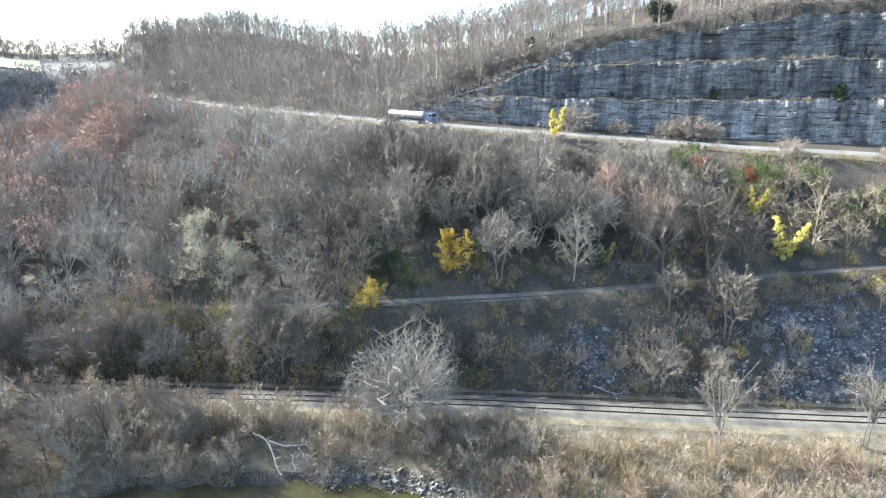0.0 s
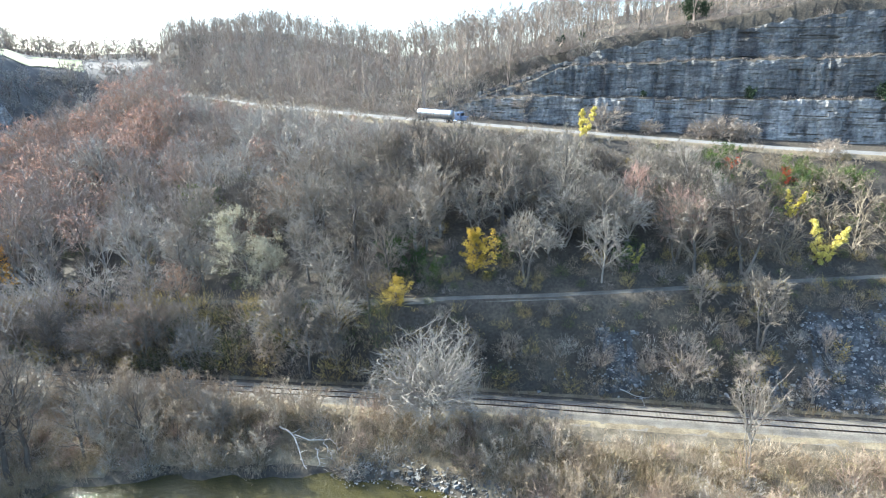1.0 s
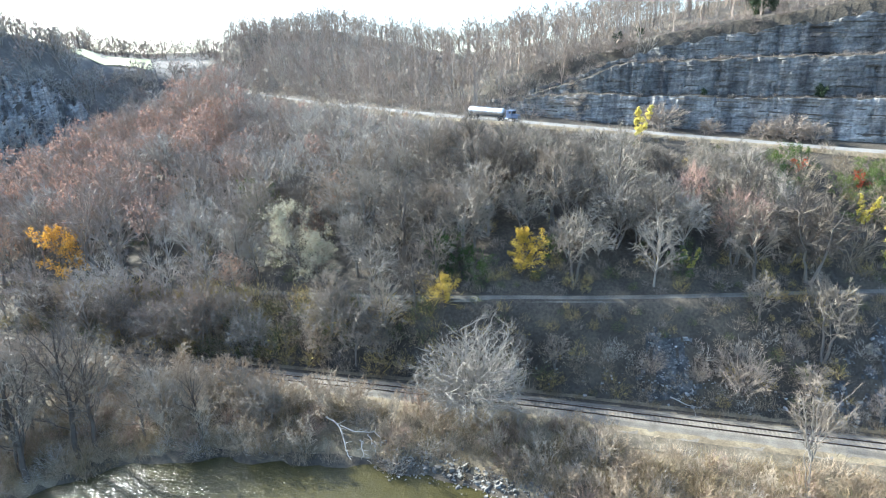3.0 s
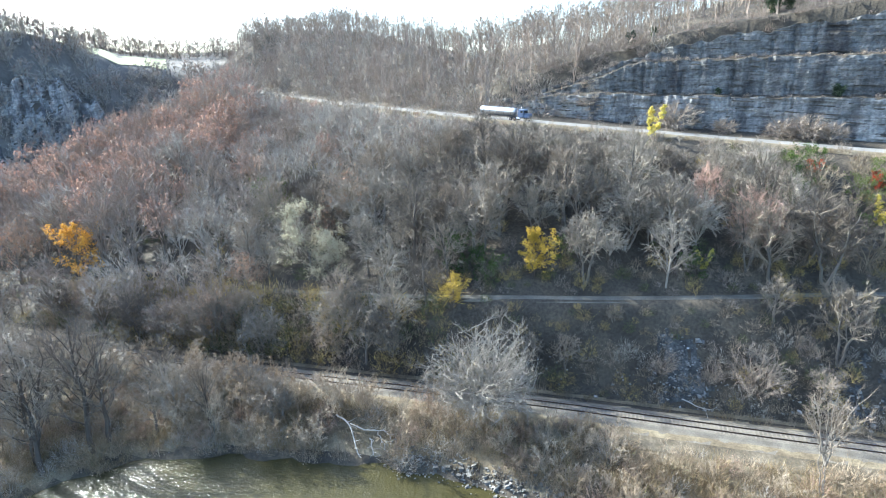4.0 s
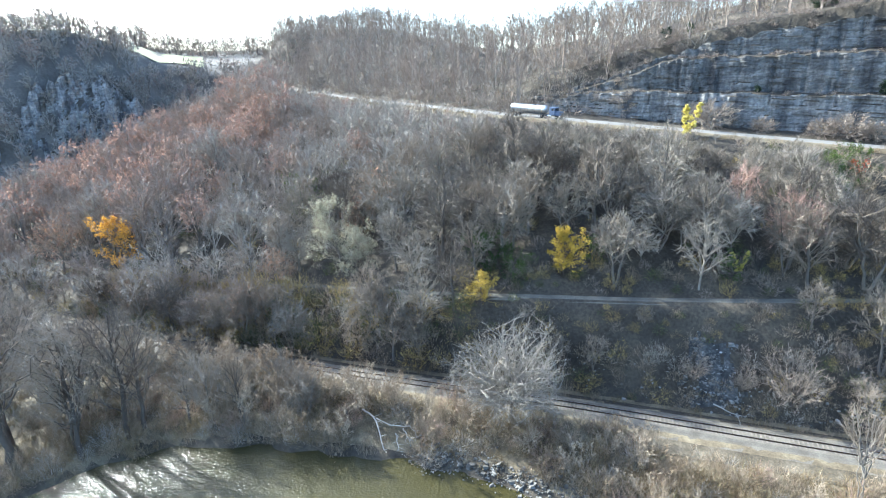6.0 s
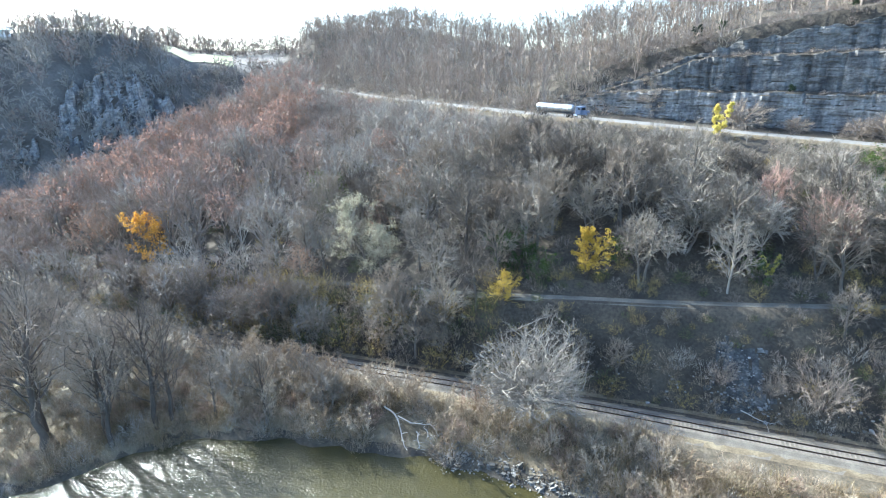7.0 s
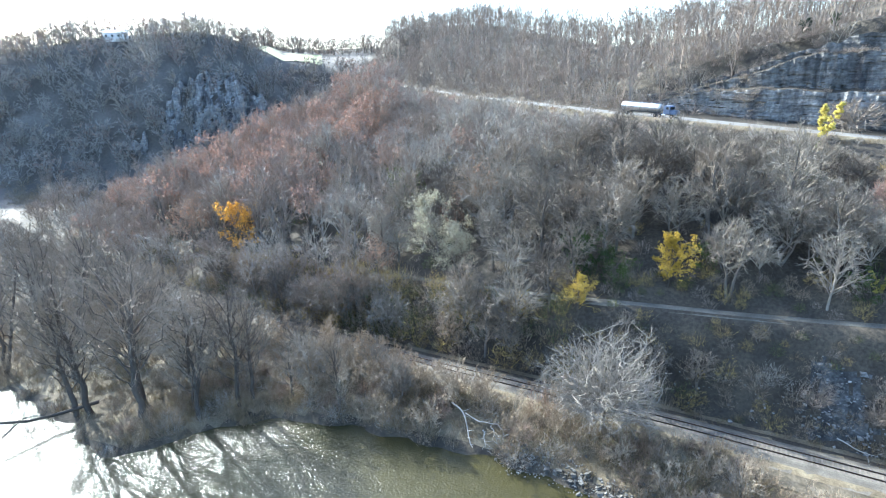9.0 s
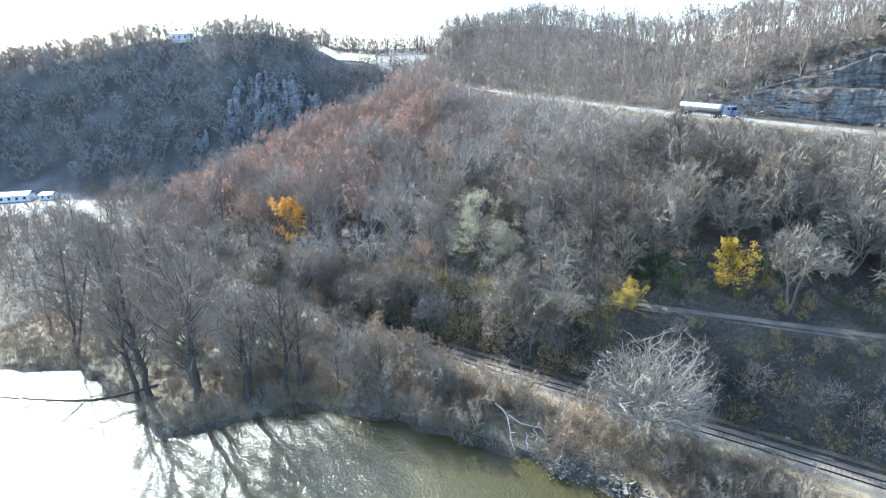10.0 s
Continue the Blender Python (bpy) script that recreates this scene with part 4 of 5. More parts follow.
# trees that stand out, one by one
for kind, x, y, size, label in (
        ("white", -6.2, 72.5, 1.0, ""), ("pale", 23.4, 91.8, 1.0, ""), ("sage", -45.0, 103.0, 1.4, ""), ("sage", -41.0, 101.0, 0.95, ""), ("yellow", 1.0, 93.8, 1.15, "tree with golden yellow autumn leaves beside the path"),
        ("yellow", -13.0, 88.6, 0.75, ""), ("orange", -110, 114, 1.4, ""), ("lime", 62.0, 94.5, 1.05, ""), ("lime", 61.4, 104.0, 0.75, ""), ("lime", 28.0, 133.5, 1.0, ""),
        ("green", -65, 129, 1.9, ""), ("green", -63, 126, 1.5, ""), ("green", -11, 95, 1.3, ""), ("green", -7, 94, 1.0, ""), ("green", -14, 98, 1.4, ""), ("green", 29, 94, 1.0, ""), ("green", 7, 97, 1.0, ""), ("lime", 30, 95, 0.5, ""), ("mound", 35.5, 146.0, 1.5, ""), ("mound", 46.5, 143.2, 0.8, ""), ("mound", 57.5, 140.0, 1.0, ""), ("mound", 62.8, 138.3, 1.3, ""), ("mound", 67.5, 137.0, 1.0, ""), ("mound", 76.5, 119.5, 0.85, ""), ("mound", 94.5, 113.5, 0.8, ""), ("reddish", 38.5, 97.0, 1.1, ""), ("reddish", 33, 106, 0.9, ""), ("sapling", 36.3, 61.5, 1.2, ""), ("sapling", 57.5, 63.5, 1.0, ""), ("red", 65.7, 113.5, 1.0, ""), ("red", 56, 118, 0.8, ""),
        ("round", 21.8, 81.6, 0.62, "small rounded bare tree among the scree"), ("round", 34.7, 79.0, 1.05, ""), ("round", 28.5, 80.5, 0.5, "small rounded bare tree among the scree"), ("round", 44.0, 79.0, 0.6, "small rounded bare tree among the scree"), ("bare3", 46.8, 82.0, 1.05, "tall bare tree below the path"), ("russet0", -129, 113, 1.35, "red-brown oak beside the orange maple"), ("russet0", -100, 181, 1.35, ""), ("russet0", -107, 186, 1.45, ""), ("russet1", -95, 170, 1.4, ""), ("russet0", -118, 190, 1.3, ""), ("russet1", -103, 160, 1.4, ""), ("russet0", -150, 176, 1.3, ""), ("russet0", -121, 205, 1.5, ""), ("russet1", -128, 211, 1.6, ""), ("russet0", -113, 197, 1.3, ""), ("russet1", -136, 216, 1.5, ""),
        ("river1", -120, 55, 1.0, ""), ("river0", -58.0, 66.0, 0.5, "slim leafless tree on the river bank"), ("river2", -50.0, 68.0, 0.42, "slim leafless tree on the river bank"), ("river2", -79.5, 53.0, 1.0, ""), ("river2", -90, 51.5, 0.95, ""), ("river0", -70, 56.5, 0.85, ""), ("river0", -104, 58, 0.85, ""), ("river1", -72.5, 57.6, 0.85, ""), ("river0", -66.0, 61.8, 0.95, ""), ("river0", -92.5, 50.5, 1.0, ""), ("river1", -83, 57, 0.9, ""), ("river2", -65, 64, 0.7, ""), ("river1", -78, 66, 0.7, ""), ("river0", -124, 66, 0.9, ""), ("river2", -99, 68, 0.8, ""), ("river1", -140, 76, 0.9, ""), ("river2", -120, 74, 0.9, ""), ("river1", -90, 72, 0.75, ""),
        ("russet0", 2.0, 282, 1.45, "tall russet-crowned tree standing over the ridge"), ("pale", -46, 222, 1.0, "pale sycamore standing out of the ridge woods"), ("pale", -18, 195, 0.9, "pale sycamore standing out of the ridge woods"), ("pale", -75, 262, 1.1, "pale sycamore standing out of the ridge woods"), ("pale", -40, 128, 0.8, "dead pale tree leaning on the wooded slope"), ("pale", -84, 125, 0.9, "dead pale tree leaning on the wooded slope"), ("cedar", 61.0, 159.5, 1.35, ""), ("cedar", 64.0, 158.5, 0.9, ""), ("cedar", 27, 167, 0.9, ""), ("cedar", 33, 165, 0.75, "")):
    plant_tree(kind, x, y, size, label=label)
for x, up, size in ((46, 9.0, 0.55), (70, 10.2, 0.8), (95, 11.2, 0.95)):      # cedars rooted on the lower ledge
    plant_tree("cedar", x, float(line(ROAD, np.array(x))) + 13.4, size, z=float(line(ROAD, np.array(x), 2)) + up - 0.4, label="small dark evergreen cedar rooted on the cliff ledge")
for k in range(34):
    x, y = random.uniform(44, 100), 0
    y = float(line(ROAD, np.array(x))) - random.uniform(13, 28)
    plant_tree("green", x, y, random.uniform(0.6, 1.2))

on_slope = lambda x, y: (y > line(RAIL, x) + 5) & (y < line(ROAD, x) - 8) & clear_of(x, y) & (land(x, y) > 4) & (x - 0.12 * (y - 140) > -215) & (np.hypot(x - 3, y - 93) > 6.5) & (np.hypot(x + 4, y - 97) > 5) & (np.hypot(x + 43, y - 94) > 7) & (np.hypot(x + 13, y - 87) > 5) & (np.hypot(x + 44, y - 99) > 10) & (np.hypot(x + 110, y - 112) > 7) & (np.hypot(x + 129, y - 111) > 7) & (np.hypot(x - 23, y - 91) > 6) & (np.hypot(x - 35, y - 79) > 4.5)
tx, ty = scatter(-235, 128, 70, 335, 5.5, 5, on_slope)
r = np.random.RandomState(77)
scree_zone = (ty < line(FOOT, tx) - 1) & (tx > 12)
pick = ~(scree_zone & (r.uniform(size=len(tx)) < 0.72)) & ~((tx > 62) & (ty > line(FOOT, tx)) & (r.uniform(size=len(tx)) < 0.45))
tx, ty = tx[pick], ty[pick]
russet = np.clip(0.85 * step(-62, -100, tx) * step(112, 150, ty) * step(-0.25, 0.2, wobble(tx, ty, 15, 6)) + 0.07, 0, 0.9)
single = (tx > -62) & (tx < 52) & (ty < 124)
rest = {}
for x, y, p, one in zip(tx, ty, russet, single):
    low = y < float(line(FOOT, np.array(x)))
    size = (random.uniform(0.5, 0.8) if x > -8 else random.uniform(0.75, 1.1)) if low else random.uniform(0.85, 1.4)
    if x > 50:
        size *= 0.72
    if x < -95 and not low:
        size *= 1.2
    hmax = room(x, y, 99)
    if hmax < 1.8:
        continue
    size = min(size, hmax / 12)
    oak = random.random() < (p if not low else 0.05)
    if one:
        plant_tree(("russet%d" % random.randrange(2)) if oak and x < -30 else "bare%d" % random.randrange(6), x, y, size)
    else:
        rest.setdefault("tan" if x > 52 and not low else "far" if x < -95 and not oak else oak, []).append((x, y, size))


def low_dome(seed, mat=0, bark=1, leaf_mat=None, **shape):
    a, b = dome_tree(seed=seed, sides=3, light=True, lump=0.3, limb=0.006, **shape)
    va, fa, ma = a.arrays()
    b.m = [np.where(m == 1, leaf_mat if leaf_mat is not None else mat, mat) for m in b.m]
    b.add(va, fa, bark)
    return b


TWIG_B = plant("bare_twigs_brown", [(0, (0.23, 0.188, 0.152)), (1, (0.34, 0.285, 0.235))], island=True)
TWIG_C = plant("bare_twigs_pale", [(0, (0.27, 0.24, 0.20)), (1, (0.40, 0.362, 0.31))], island=True)
# twigs for the far hill only; their paleness is distance haze in the colour
TWIG_HAZED = plant("hazed_hill_twigs", [(0, (0.27, 0.245, 0.215)), (1, (0.42, 0.385, 0.34))], island=True)
MID = [low_dome(60 + k, k % 3, 3, height=10.5 + 0.8 * k, wide=4.1 + 0.2 * (k % 3), deep=4.6 + 0.3 * (k % 4), limbs=9, boughs=7, twigs=11, twig=0.07, clear=0.2 + 0.03 * (k % 3), leader=k % 2 == 0, stems=1 + k % 2, reach=(0.15, 0.45)) for k in range(6)]
x, y, s = np.array(rest[False]).T
woods = spread_of(MID, x, y, 70, scale=s)
tagged(new("hillside_woods", woods.mesh("hillside_woods", [TWIG_FAR, TWIG_B, TWIG_C, BARK_GREY])), "leafless grey-brown woods covering the hillside", "woods", kind="stuff")
x, y, s = np.array(rest["far"]).T
VALE = [low_dome(147 + k, k % 3, 3, height=11 + k, wide=4.4, deep=5.0, clear=0.2, limbs=8, boughs=6, twigs=10, twig=0.095, leader=k % 2 == 0, stems=1 + k % 2, reach=(0.15, 0.45)) for k in range(4)]
tagged(new("nose_woods", spread_of(VALE, x, y, 73, scale=s).mesh("nose_woods", [TWIG_FAR, TWIG_B, TWIG_C, BARK_GREY])), "leafless woods on the nose of the hill", "woods", kind="stuff")
OAK = [low_dome(66 + k, 0, 1, 2, height=11 + k, wide=4.4, deep=5.0, clear=0.24, limbs=8, boughs=6, twigs=6, twig=0.085, leader=k != 1, stems=1 + (k == 1), reach=(0.12, 0.36), leaf=(1, 1, 2)[k], leaf_size=0.42) for k in range(3)]
LEAF_BROWN = plant("withered_leaves", [(0, (0.27, 0.145, 0.11)), (0.5, (0.33, 0.20, 0.152)), (1, (0.37, 0.27, 0.213))], island=True, through=0.35)
x, y, s = np.array(rest[True]).T
tagged(new("oak_woods", spread_of(OAK, x, y, 71, scale=s).mesh("oak_woods", [TWIG_FAR, BARK_GREY, LEAF_BROWN])), "russet-leaved oak woods on the nose of the hill", "woods", kind="stuff")

TANS = [low_dome(160 + k, 0, 1, height=6.2 + 0.8 * k, wide=3.3, deep=3.0 + 0.3 * k, stems=2 + k % 2, limbs=9, boughs=6, twigs=11, twig=0.06, clear=0.12, reach=(0.15, 0.42), low=1.55) for k in range(3)]
x, y, s = np.array(rest["tan"]).T
BRUSH_T = plant("golden_tan_twigs", [(0, (0.172, 0.136, 0.0975)), (0.6, (0.257, 0.209, 0.148)), (1, (0.328, 0.273, 0.195))], island=True)
tagged(new("tan_thicket", spread_of(TANS, x, y, 72, scale=s * 1.5).mesh("tan_thicket", [BRUSH_T, BARK_GREY])), "tan leafless thicket below the highway", "thicket", kind="stuff")

for n, kind in enumerate(KINDS):          # every kind stands at least once on the slope
    if not KINDS[kind].get("used"):
        plant_tree(kind, -70.0 - 4 * n, 124.0, 0.9)

# undergrowth between the trees
def thicket(seed, n, high, wide, width, leaf=0):
    r = np.random.RandomState(seed)
    b = np.c_[r.normal(scale=wide * 0.35, size=(n, 2)), np.full(n, -0.1)]
    way = unit(np.c_[b[:, :2] * 0.8 / wide + r.normal(scale=0.28, size=(n, 2)), np.ones(n)])
    t = b + way * (high * r.uniform(0.45, 1.0, n))[:, None]
    p = Pile().spikes(b[:n // 3], t[:n // 3], width * 0.6, r)
    m = int(n * 2.7)
    d = unit(r.normal(size=(m, 3)) * [1, 1, 0.7] + [0, 0, 0.35])
    d[:, 2] = np.abs(d[:, 2])
    q = d * [wide * 0.8, wide * 0.8, high * 0.8] * r.uniform(0.35, 1.0, (m, 1)) ** 0.6 * (1 + 0.25 * np.sin(5 * np.arctan2(d[:, 1], d[:, 0]) + seed))[:, None]
    p.spikes(q, q + unit(d + [0, 0, 0.5] + r.normal(scale=0.5, size=(m, 3))) * (high * r.uniform(0.14, 0.36, m))[:, None], width * 0.75, r)
    if leaf:
        p.leaves(q[:int(n * leaf)] + r.normal(scale=0.2, size=(int(n * leaf), 3)), 0.27, r, 0)
    return p


def tuft(seed, n, high, wide, width):
    """Upright stalks of grass and weeds."""
    r = np.random.RandomState(seed)
    b = np.c_[r.normal(scale=wide * 0.45, size=(n, 2)), np.full(n, -0.1)]
    return Pile().spikes(b, b + unit(np.c_[r.normal(scale=0.35, size=(n, 2)), np.ones(n)]) * (high * r.uniform(0.35, 1.0, n))[:, None], width, r)


def recolour(p, mat):
    q = Pile()
    v, f, m = p.arrays()
    return q.add(v, f, mat)


BUSH = [recolour(thicket(80 + k, 66, 2.6 + 0.5 * (k % 3), 1.9, 0.075, 1.6 if k in (4, 5) else 0), k) for k in range(6)]
ux, uy = scatter(-150, 128, 76, 215, 4.7, 81, lambda x, y: (y > line(RAIL, x) + 4.5) & (y < line(ROAD, x) - 5.5) & clear_of(x, y, 5.5, 4, 1.9) & ((y < line(FOOT, x) + 7) | (y > line(ROAD, x) - 9) | (wobble(x, y, 6, 3) > -0.45)) & (land(x, y) > 3.9) & ~((y < line(FOOT, x) - 2) & (x > 18) & (wobble(x, y, 4, 9) > 0.1)))
BRUSH_I = plant("brush_stems", [(0, (0.202, 0.155, 0.106)), (0.5, (0.317, 0.248, 0.175)), (1, (0.405, 0.331, 0.239))], island=True)
BRUSH_R = plant("reddish_brush_stems", [(0, (0.24, 0.16, 0.118)), (1, (0.37, 0.27, 0.21))], island=True)
GREEN_I = plant("bramble_leaves", [(0, (0.06, 0.08, 0.03)), (0.7, (0.12, 0.125, 0.055)), (1, (0.2, 0.18, 0.08))], island=True)
GOLD_I = plant("yellowing_leaves", [(0, (0.24, 0.175, 0.08)), (0.7, (0.38, 0.285, 0.12)), (1, (0.50, 0.385, 0.10))], island=True)
tagged(new("undergrowth", spread_of(BUSH, ux, uy, 82, scale=np.array([min(random.uniform(0.5, 1.1), room(a, b, 99) / 3) for a, b in zip(ux, uy)]).clip(0.2)).mesh("undergrowth", [TWIG_FAR, TWIG_FAR, BRUSH_I, TWIG_B, GREEN_I, GOLD_I])), "tangled brown undergrowth and brambles between the trees", "undergrowth", kind="stuff")

# low brush on the cut slope between the track and the path, and along the path
SBUSH = [recolour(thicket(380 + k, 60, 2.3 + 0.5 * (k % 3), 2.0, 0.085, 1.6 if k in (4, 5) else 0), k) for k in range(6)]
fans = lambda x: ((x > 20.5) & (x < 28.5)) | ((x > 50) & (x < 80))
lx, ly = scatter(-110, 95, 68, 125, 1.65, 91, lambda x, y: (y > line(RAIL, x) + 5.0) & (y < line(FOOT, x) - 1.5) & (wobble(x, y, 3.1, 5) > np.where(fans(x) & (y < line(FOOT, x) - 5), 0.2, -0.75)))
up = ly > line(FOOT, lx) - 4.5
lsize = np.where(lx < -12, 1.75, np.where(up, 0.7, 0.95)) * np.random.RandomState(93).uniform(0.45, 1.1, len(lx))
for nm, k, mats, lab in (("slope_brush", ~up, [BRUSH_I, TWIG_C, BRUSH_I, GREEN_I, GOLD_I], "grey-tan leafless brush on the cut slope below the path"), ("path_weeds", up, [GOLD_I, BRUSH_I, STRAW, GREEN_I, GOLD_I], "golden and tan weeds on the lower edge of the path")):
    tagged(new(nm, spread_of([recolour(SBUSH[q], (0, 1, 0, 2, 3, 4)[q]) for q in range(6)], lx[k], ly[k], 92, scale=lsize[k]).mesh(nm, mats)), lab, "brush", kind="stuff")

# ---- river bank ----
bank = lambda x, y: ~((abs(x + 25.3) < 5.6) & (y < 71.5)) & ~((x > -18) & (x < 8) & (y < line(SHORE, x) + 2.3)) & (y > line(SHORE, x) + 0.4) & (y < line(RAIL, x) - np.where(x > 14, 7.2, 4.6)) & (land(x, y) > 0.1)
bx, by = scatter(-150, 110, 38, 110, 4.1, 83, bank)
sel = np.hypot(bx, by) < 150
for x, y in zip(bx[sel], by[sel]):
    edge = y - float(line(SHORE, np.array(x)))
    if (x > 25 and edge > 8 and random.random() < 0.6) or (x < -60 and random.random() < 0.85):
        continue
    size = min(random.uniform(0.55, 1.0) if x > -8 else random.uniform(0.8, 1.3), room(x, y, 99) / 5)
    if size > 0.25:
        plant_tree("shrub%d" % random.randrange(3), x, y, size)
GRASS = [recolour(tuft(90 + k, 110, 1.1 + 0.4 * k, 1.5, 0.05), k % 2) for k in range(4)]
hx, hy = scatter(-150, 115, 38, 115, 2.25, 84, lambda x, y: (y > line(SHORE, x) - 1.6) & (y < line(RAIL, x) + 6.5) & ((y > line(RAIL, x) + 3.6) | (y < line(RAIL, x) - np.where(x > 14, 5.9 + 1.1 * wobble(x, y, 2, 4), 3.9))) & (land(x, y) > 0.1) & (np.hypot(x, y) < 170))
tagged(new("bank_grass", spread_of(GRASS, hx, hy, 85, (0.6, 1.2)).mesh("bank_grass", [STRAW, BRUSH_I])), "dry straw-coloured grass and weeds along the bank", "grass", kind="stuff")

wet_bank = lambda x, y: (y > line(SHORE, x) - 1.8) & (y < line(SHORE, x) + 3) & (land(x, y) > 0.12) & (x < -17) & (abs(x + 25.3) > 5.8)
bx, by = scatter(-78, 112, 38, 110, 2.2, 88, lambda x, y: (bank(x, y) | wet_bank(x, y)) & (np.hypot(x, y) < 140))
brush_size = np.array([min(random.uniform(0.6, 1.35), room(a, b, 99) / 3.2) for a, b in zip(bx, by)]).clip(0.25)
tagged(new("bank_brush", spread_of([recolour(thicket(280 + k, 84, 2.6 + 0.5 * (k % 3), 1.9, 0.07), k % 4) for k in range(6)], bx, by, 89, scale=brush_size).mesh("bank_brush", [BRUSH_I, STRAW, BRUSH_R, TWIG_C])), "dense tan leafless brush along the river bank", "brush", kind="stuff")

# taller bare trees between the left-hand track and the river
lx, ly = scatter(-128, -34, 50, 105, 6.5, 95, lambda x, y: (y > line(SHORE, x) + np.where(x < -66, 15, 5)) & (y < line(RAIL, x) - 4.6))
for x, y in zip(lx, ly):
    if random.random() < 0.6:
        plant_tree("bare%d" % random.choice([0, 1, 2, 0, 5]), x, y, random.uniform(0.7, 1.1), label="leafless grey tree between the track and the river")
for x in np.arange(-104, -30, 2.3):
    x = x + random.uniform(-0.8, 0.8)
    plant_tree("shrub%d" % random.randrange(3), x, float(line(RAIL, np.array(x))) - random.uniform(4.8, 8.5), random.uniform(0.9, 1.35))
for x in np.arange(-215, -104, 4.5):
    x = x + random.uniform(-1.5, 1.5)
    plant_tree("bare%d" % random.choice([0, 1, 5]), x, float(line(RAIL, np.array(x))) - random.uniform(5, 12), random.uniform(0.75, 1.1), label="leafless grey tree between the track and the river")
for x in [q for q in np.arange(-104, -19, 3.4) if abs(q + 43) > 5]:
    x = x + random.uniform(-1, 1)
    plant_tree("bare%d" % random.randrange(6), x, float(line(RAIL, np.array(x))) + random.uniform(5.5, 8.5), random.uniform(0.8, 1.15))
ux, uy = scatter(-30, 92, 86, 104, 2.3, 96, lambda x, y: (y > line(FOOT, x) + 1.5) & (y < line(FOOT, x) + 6.5))
tagged(new("path_brush", spread_of([recolour(BUSH[k], (0, 1, 0, 2, 3, 4)[k]) for k in range(6)], ux, uy, 97, (0.4, 0.95)).mesh("path_brush", [BRUSH_I, TWIG_FAR, TWIG_B, GREEN_I, GOLD_I])), "brush and brambles along the upper side of the path", "brush", kind="stuff")
ux = r.uniform(-14, 20, 60)
uh = r.uniform(0, 0.95, 60) * np.interp(ux, [-16, -9.7, 9.6, 20], [1.5, 4.5, 11, 15])
uy = line(ROAD, ux) + 10.2 + 0.25 * uh + 2.6 * (uh > 7)
tagged(new("cliff_brush", spread_of([recolour(BUSH[k], k % 3) for k in range(4)], ux, uy, 98, (0.4, 0.9), line(ROAD, ux, 2) + uh - 0.5).mesh("cliff_brush", [BRUSH_I, TWIG_FAR, TWIG_B])), "bare brush clinging to the low end of the cliff", "brush", kind="stuff")

# ---- the road's edge, the cliff top, the ridge ----
ex = np.arange(-130, 130, 2.2) + r.uniform(-1, 1, 119)[:len(np.arange(-130, 130, 2.2))]
ey = line(ROAD, ex) - r.uniform(5.4, 8, len(ex))
tagged(new("roadside_weeds", spread_of([recolour(BUSH[0], 0), recolour(GRASS[1], 1)], ex, ey, 86, scale=np.where(ex < -30, 1.25, 0.8) * r.uniform(0.7, 1.25, len(ex))).mesh("roadside_weeds", [BRUSH_I, STRAW])), "dry weeds and brush along the highway's edge", "weeds", kind="stuff")
cxs = r.uniform(2, 130, 640)
cd = r.choice([10.0, 13.0, 16.6, 19.8], size=640, p=[0.06, 0.18, 0.2, 0.56]) + np.where(r.uniform(size=640) < 0.5, 0.4, 2.2) * np.abs(r.normal(scale=0.6, size=640))
cz = line(ROAD, cxs, 2) + np.where(cd < 11.6, 0.2, np.where(cd < 15, np.interp(cxs, [-12, 10, 18.6, 49, 75, 101], [4, 7.3, 7.9, 9.2, 10.6, 11.5]), np.where(cd < 19.5, np.interp(cxs, [0, 10, 24, 36, 58, 87, 106], [7, 10, 16.4, 17.2, 19.1, 20.5, 21.1]), 0)))
cd = np.where(cd > 19.5, 19.6 + 15 * r.uniform(size=640) ** 2, cd)
cy_ = line(ROAD, cxs) + cd
cz = np.where(cd > 19.5, land(cxs, cy_), cz)
tagged(new("ledge_brush", spread_of([recolour(BUSH[k], k % 3) for k in range(6)], cxs, cy_, 87, scale=np.where(cd > 19.5, 0.85, 0.42) * r.uniform(0.5, 1.2, 640), z=cz, sink=0.2).mesh("ledge_brush", [TWIG_FAR, TWIG_FAR, TWIG_B])), "dry brush rooted on the ledges of the cliff", "brush", kind="stuff")
FAR = [low_dome(40 + k, k % 3, 3, height=13.5 + 1.4 * k, wide=3.3 + 0.3 * (k % 3), deep=5.6 + 0.4 * k, clear=0.3, limbs=8, boughs=4, twigs=7, twig=0.13, low=1.6, girth=0.013, leader=True, stems=1 + k % 2, reach=(0.2, 0.55)) for k in range(5)]
ridge = lambda x, y: (y > line(ROAD, x) + 6.5 + 17 * step(7, 17, line(CLIFF, x))) & (y < line(ROAD, x) + 138) & (land(x, y) > np.where(x < -130, 10, 30)) & (np.degrees(np.arctan2(x, y)) > -34.5) & (np.degrees(np.arctan2(x, y)) < 48)
fx, fy = scatter(-215, 260, 90, 470, 6.6, 6, ridge)
tagged(new("ridge_woods", spread_of(FAR, fx, fy, 7, (0.7, 1.15)).mesh("ridge_woods", [TWIG_B, TWIG_FAR, TWIG_C, TWIG_FAR])), "leafless grey woods on the ridge above the highway", "woods", kind="stuff")
UNDER = [recolour(thicket(180 + k, 34, 3.0 + 0.6 * k, 2.4, 0.12), k) for k in range(3)]
wx, wy = scatter(-215, 260, 90, 470, 7.4, 61, lambda x, y: ridge(x, y) & (y < line(ROAD, x) + 125))
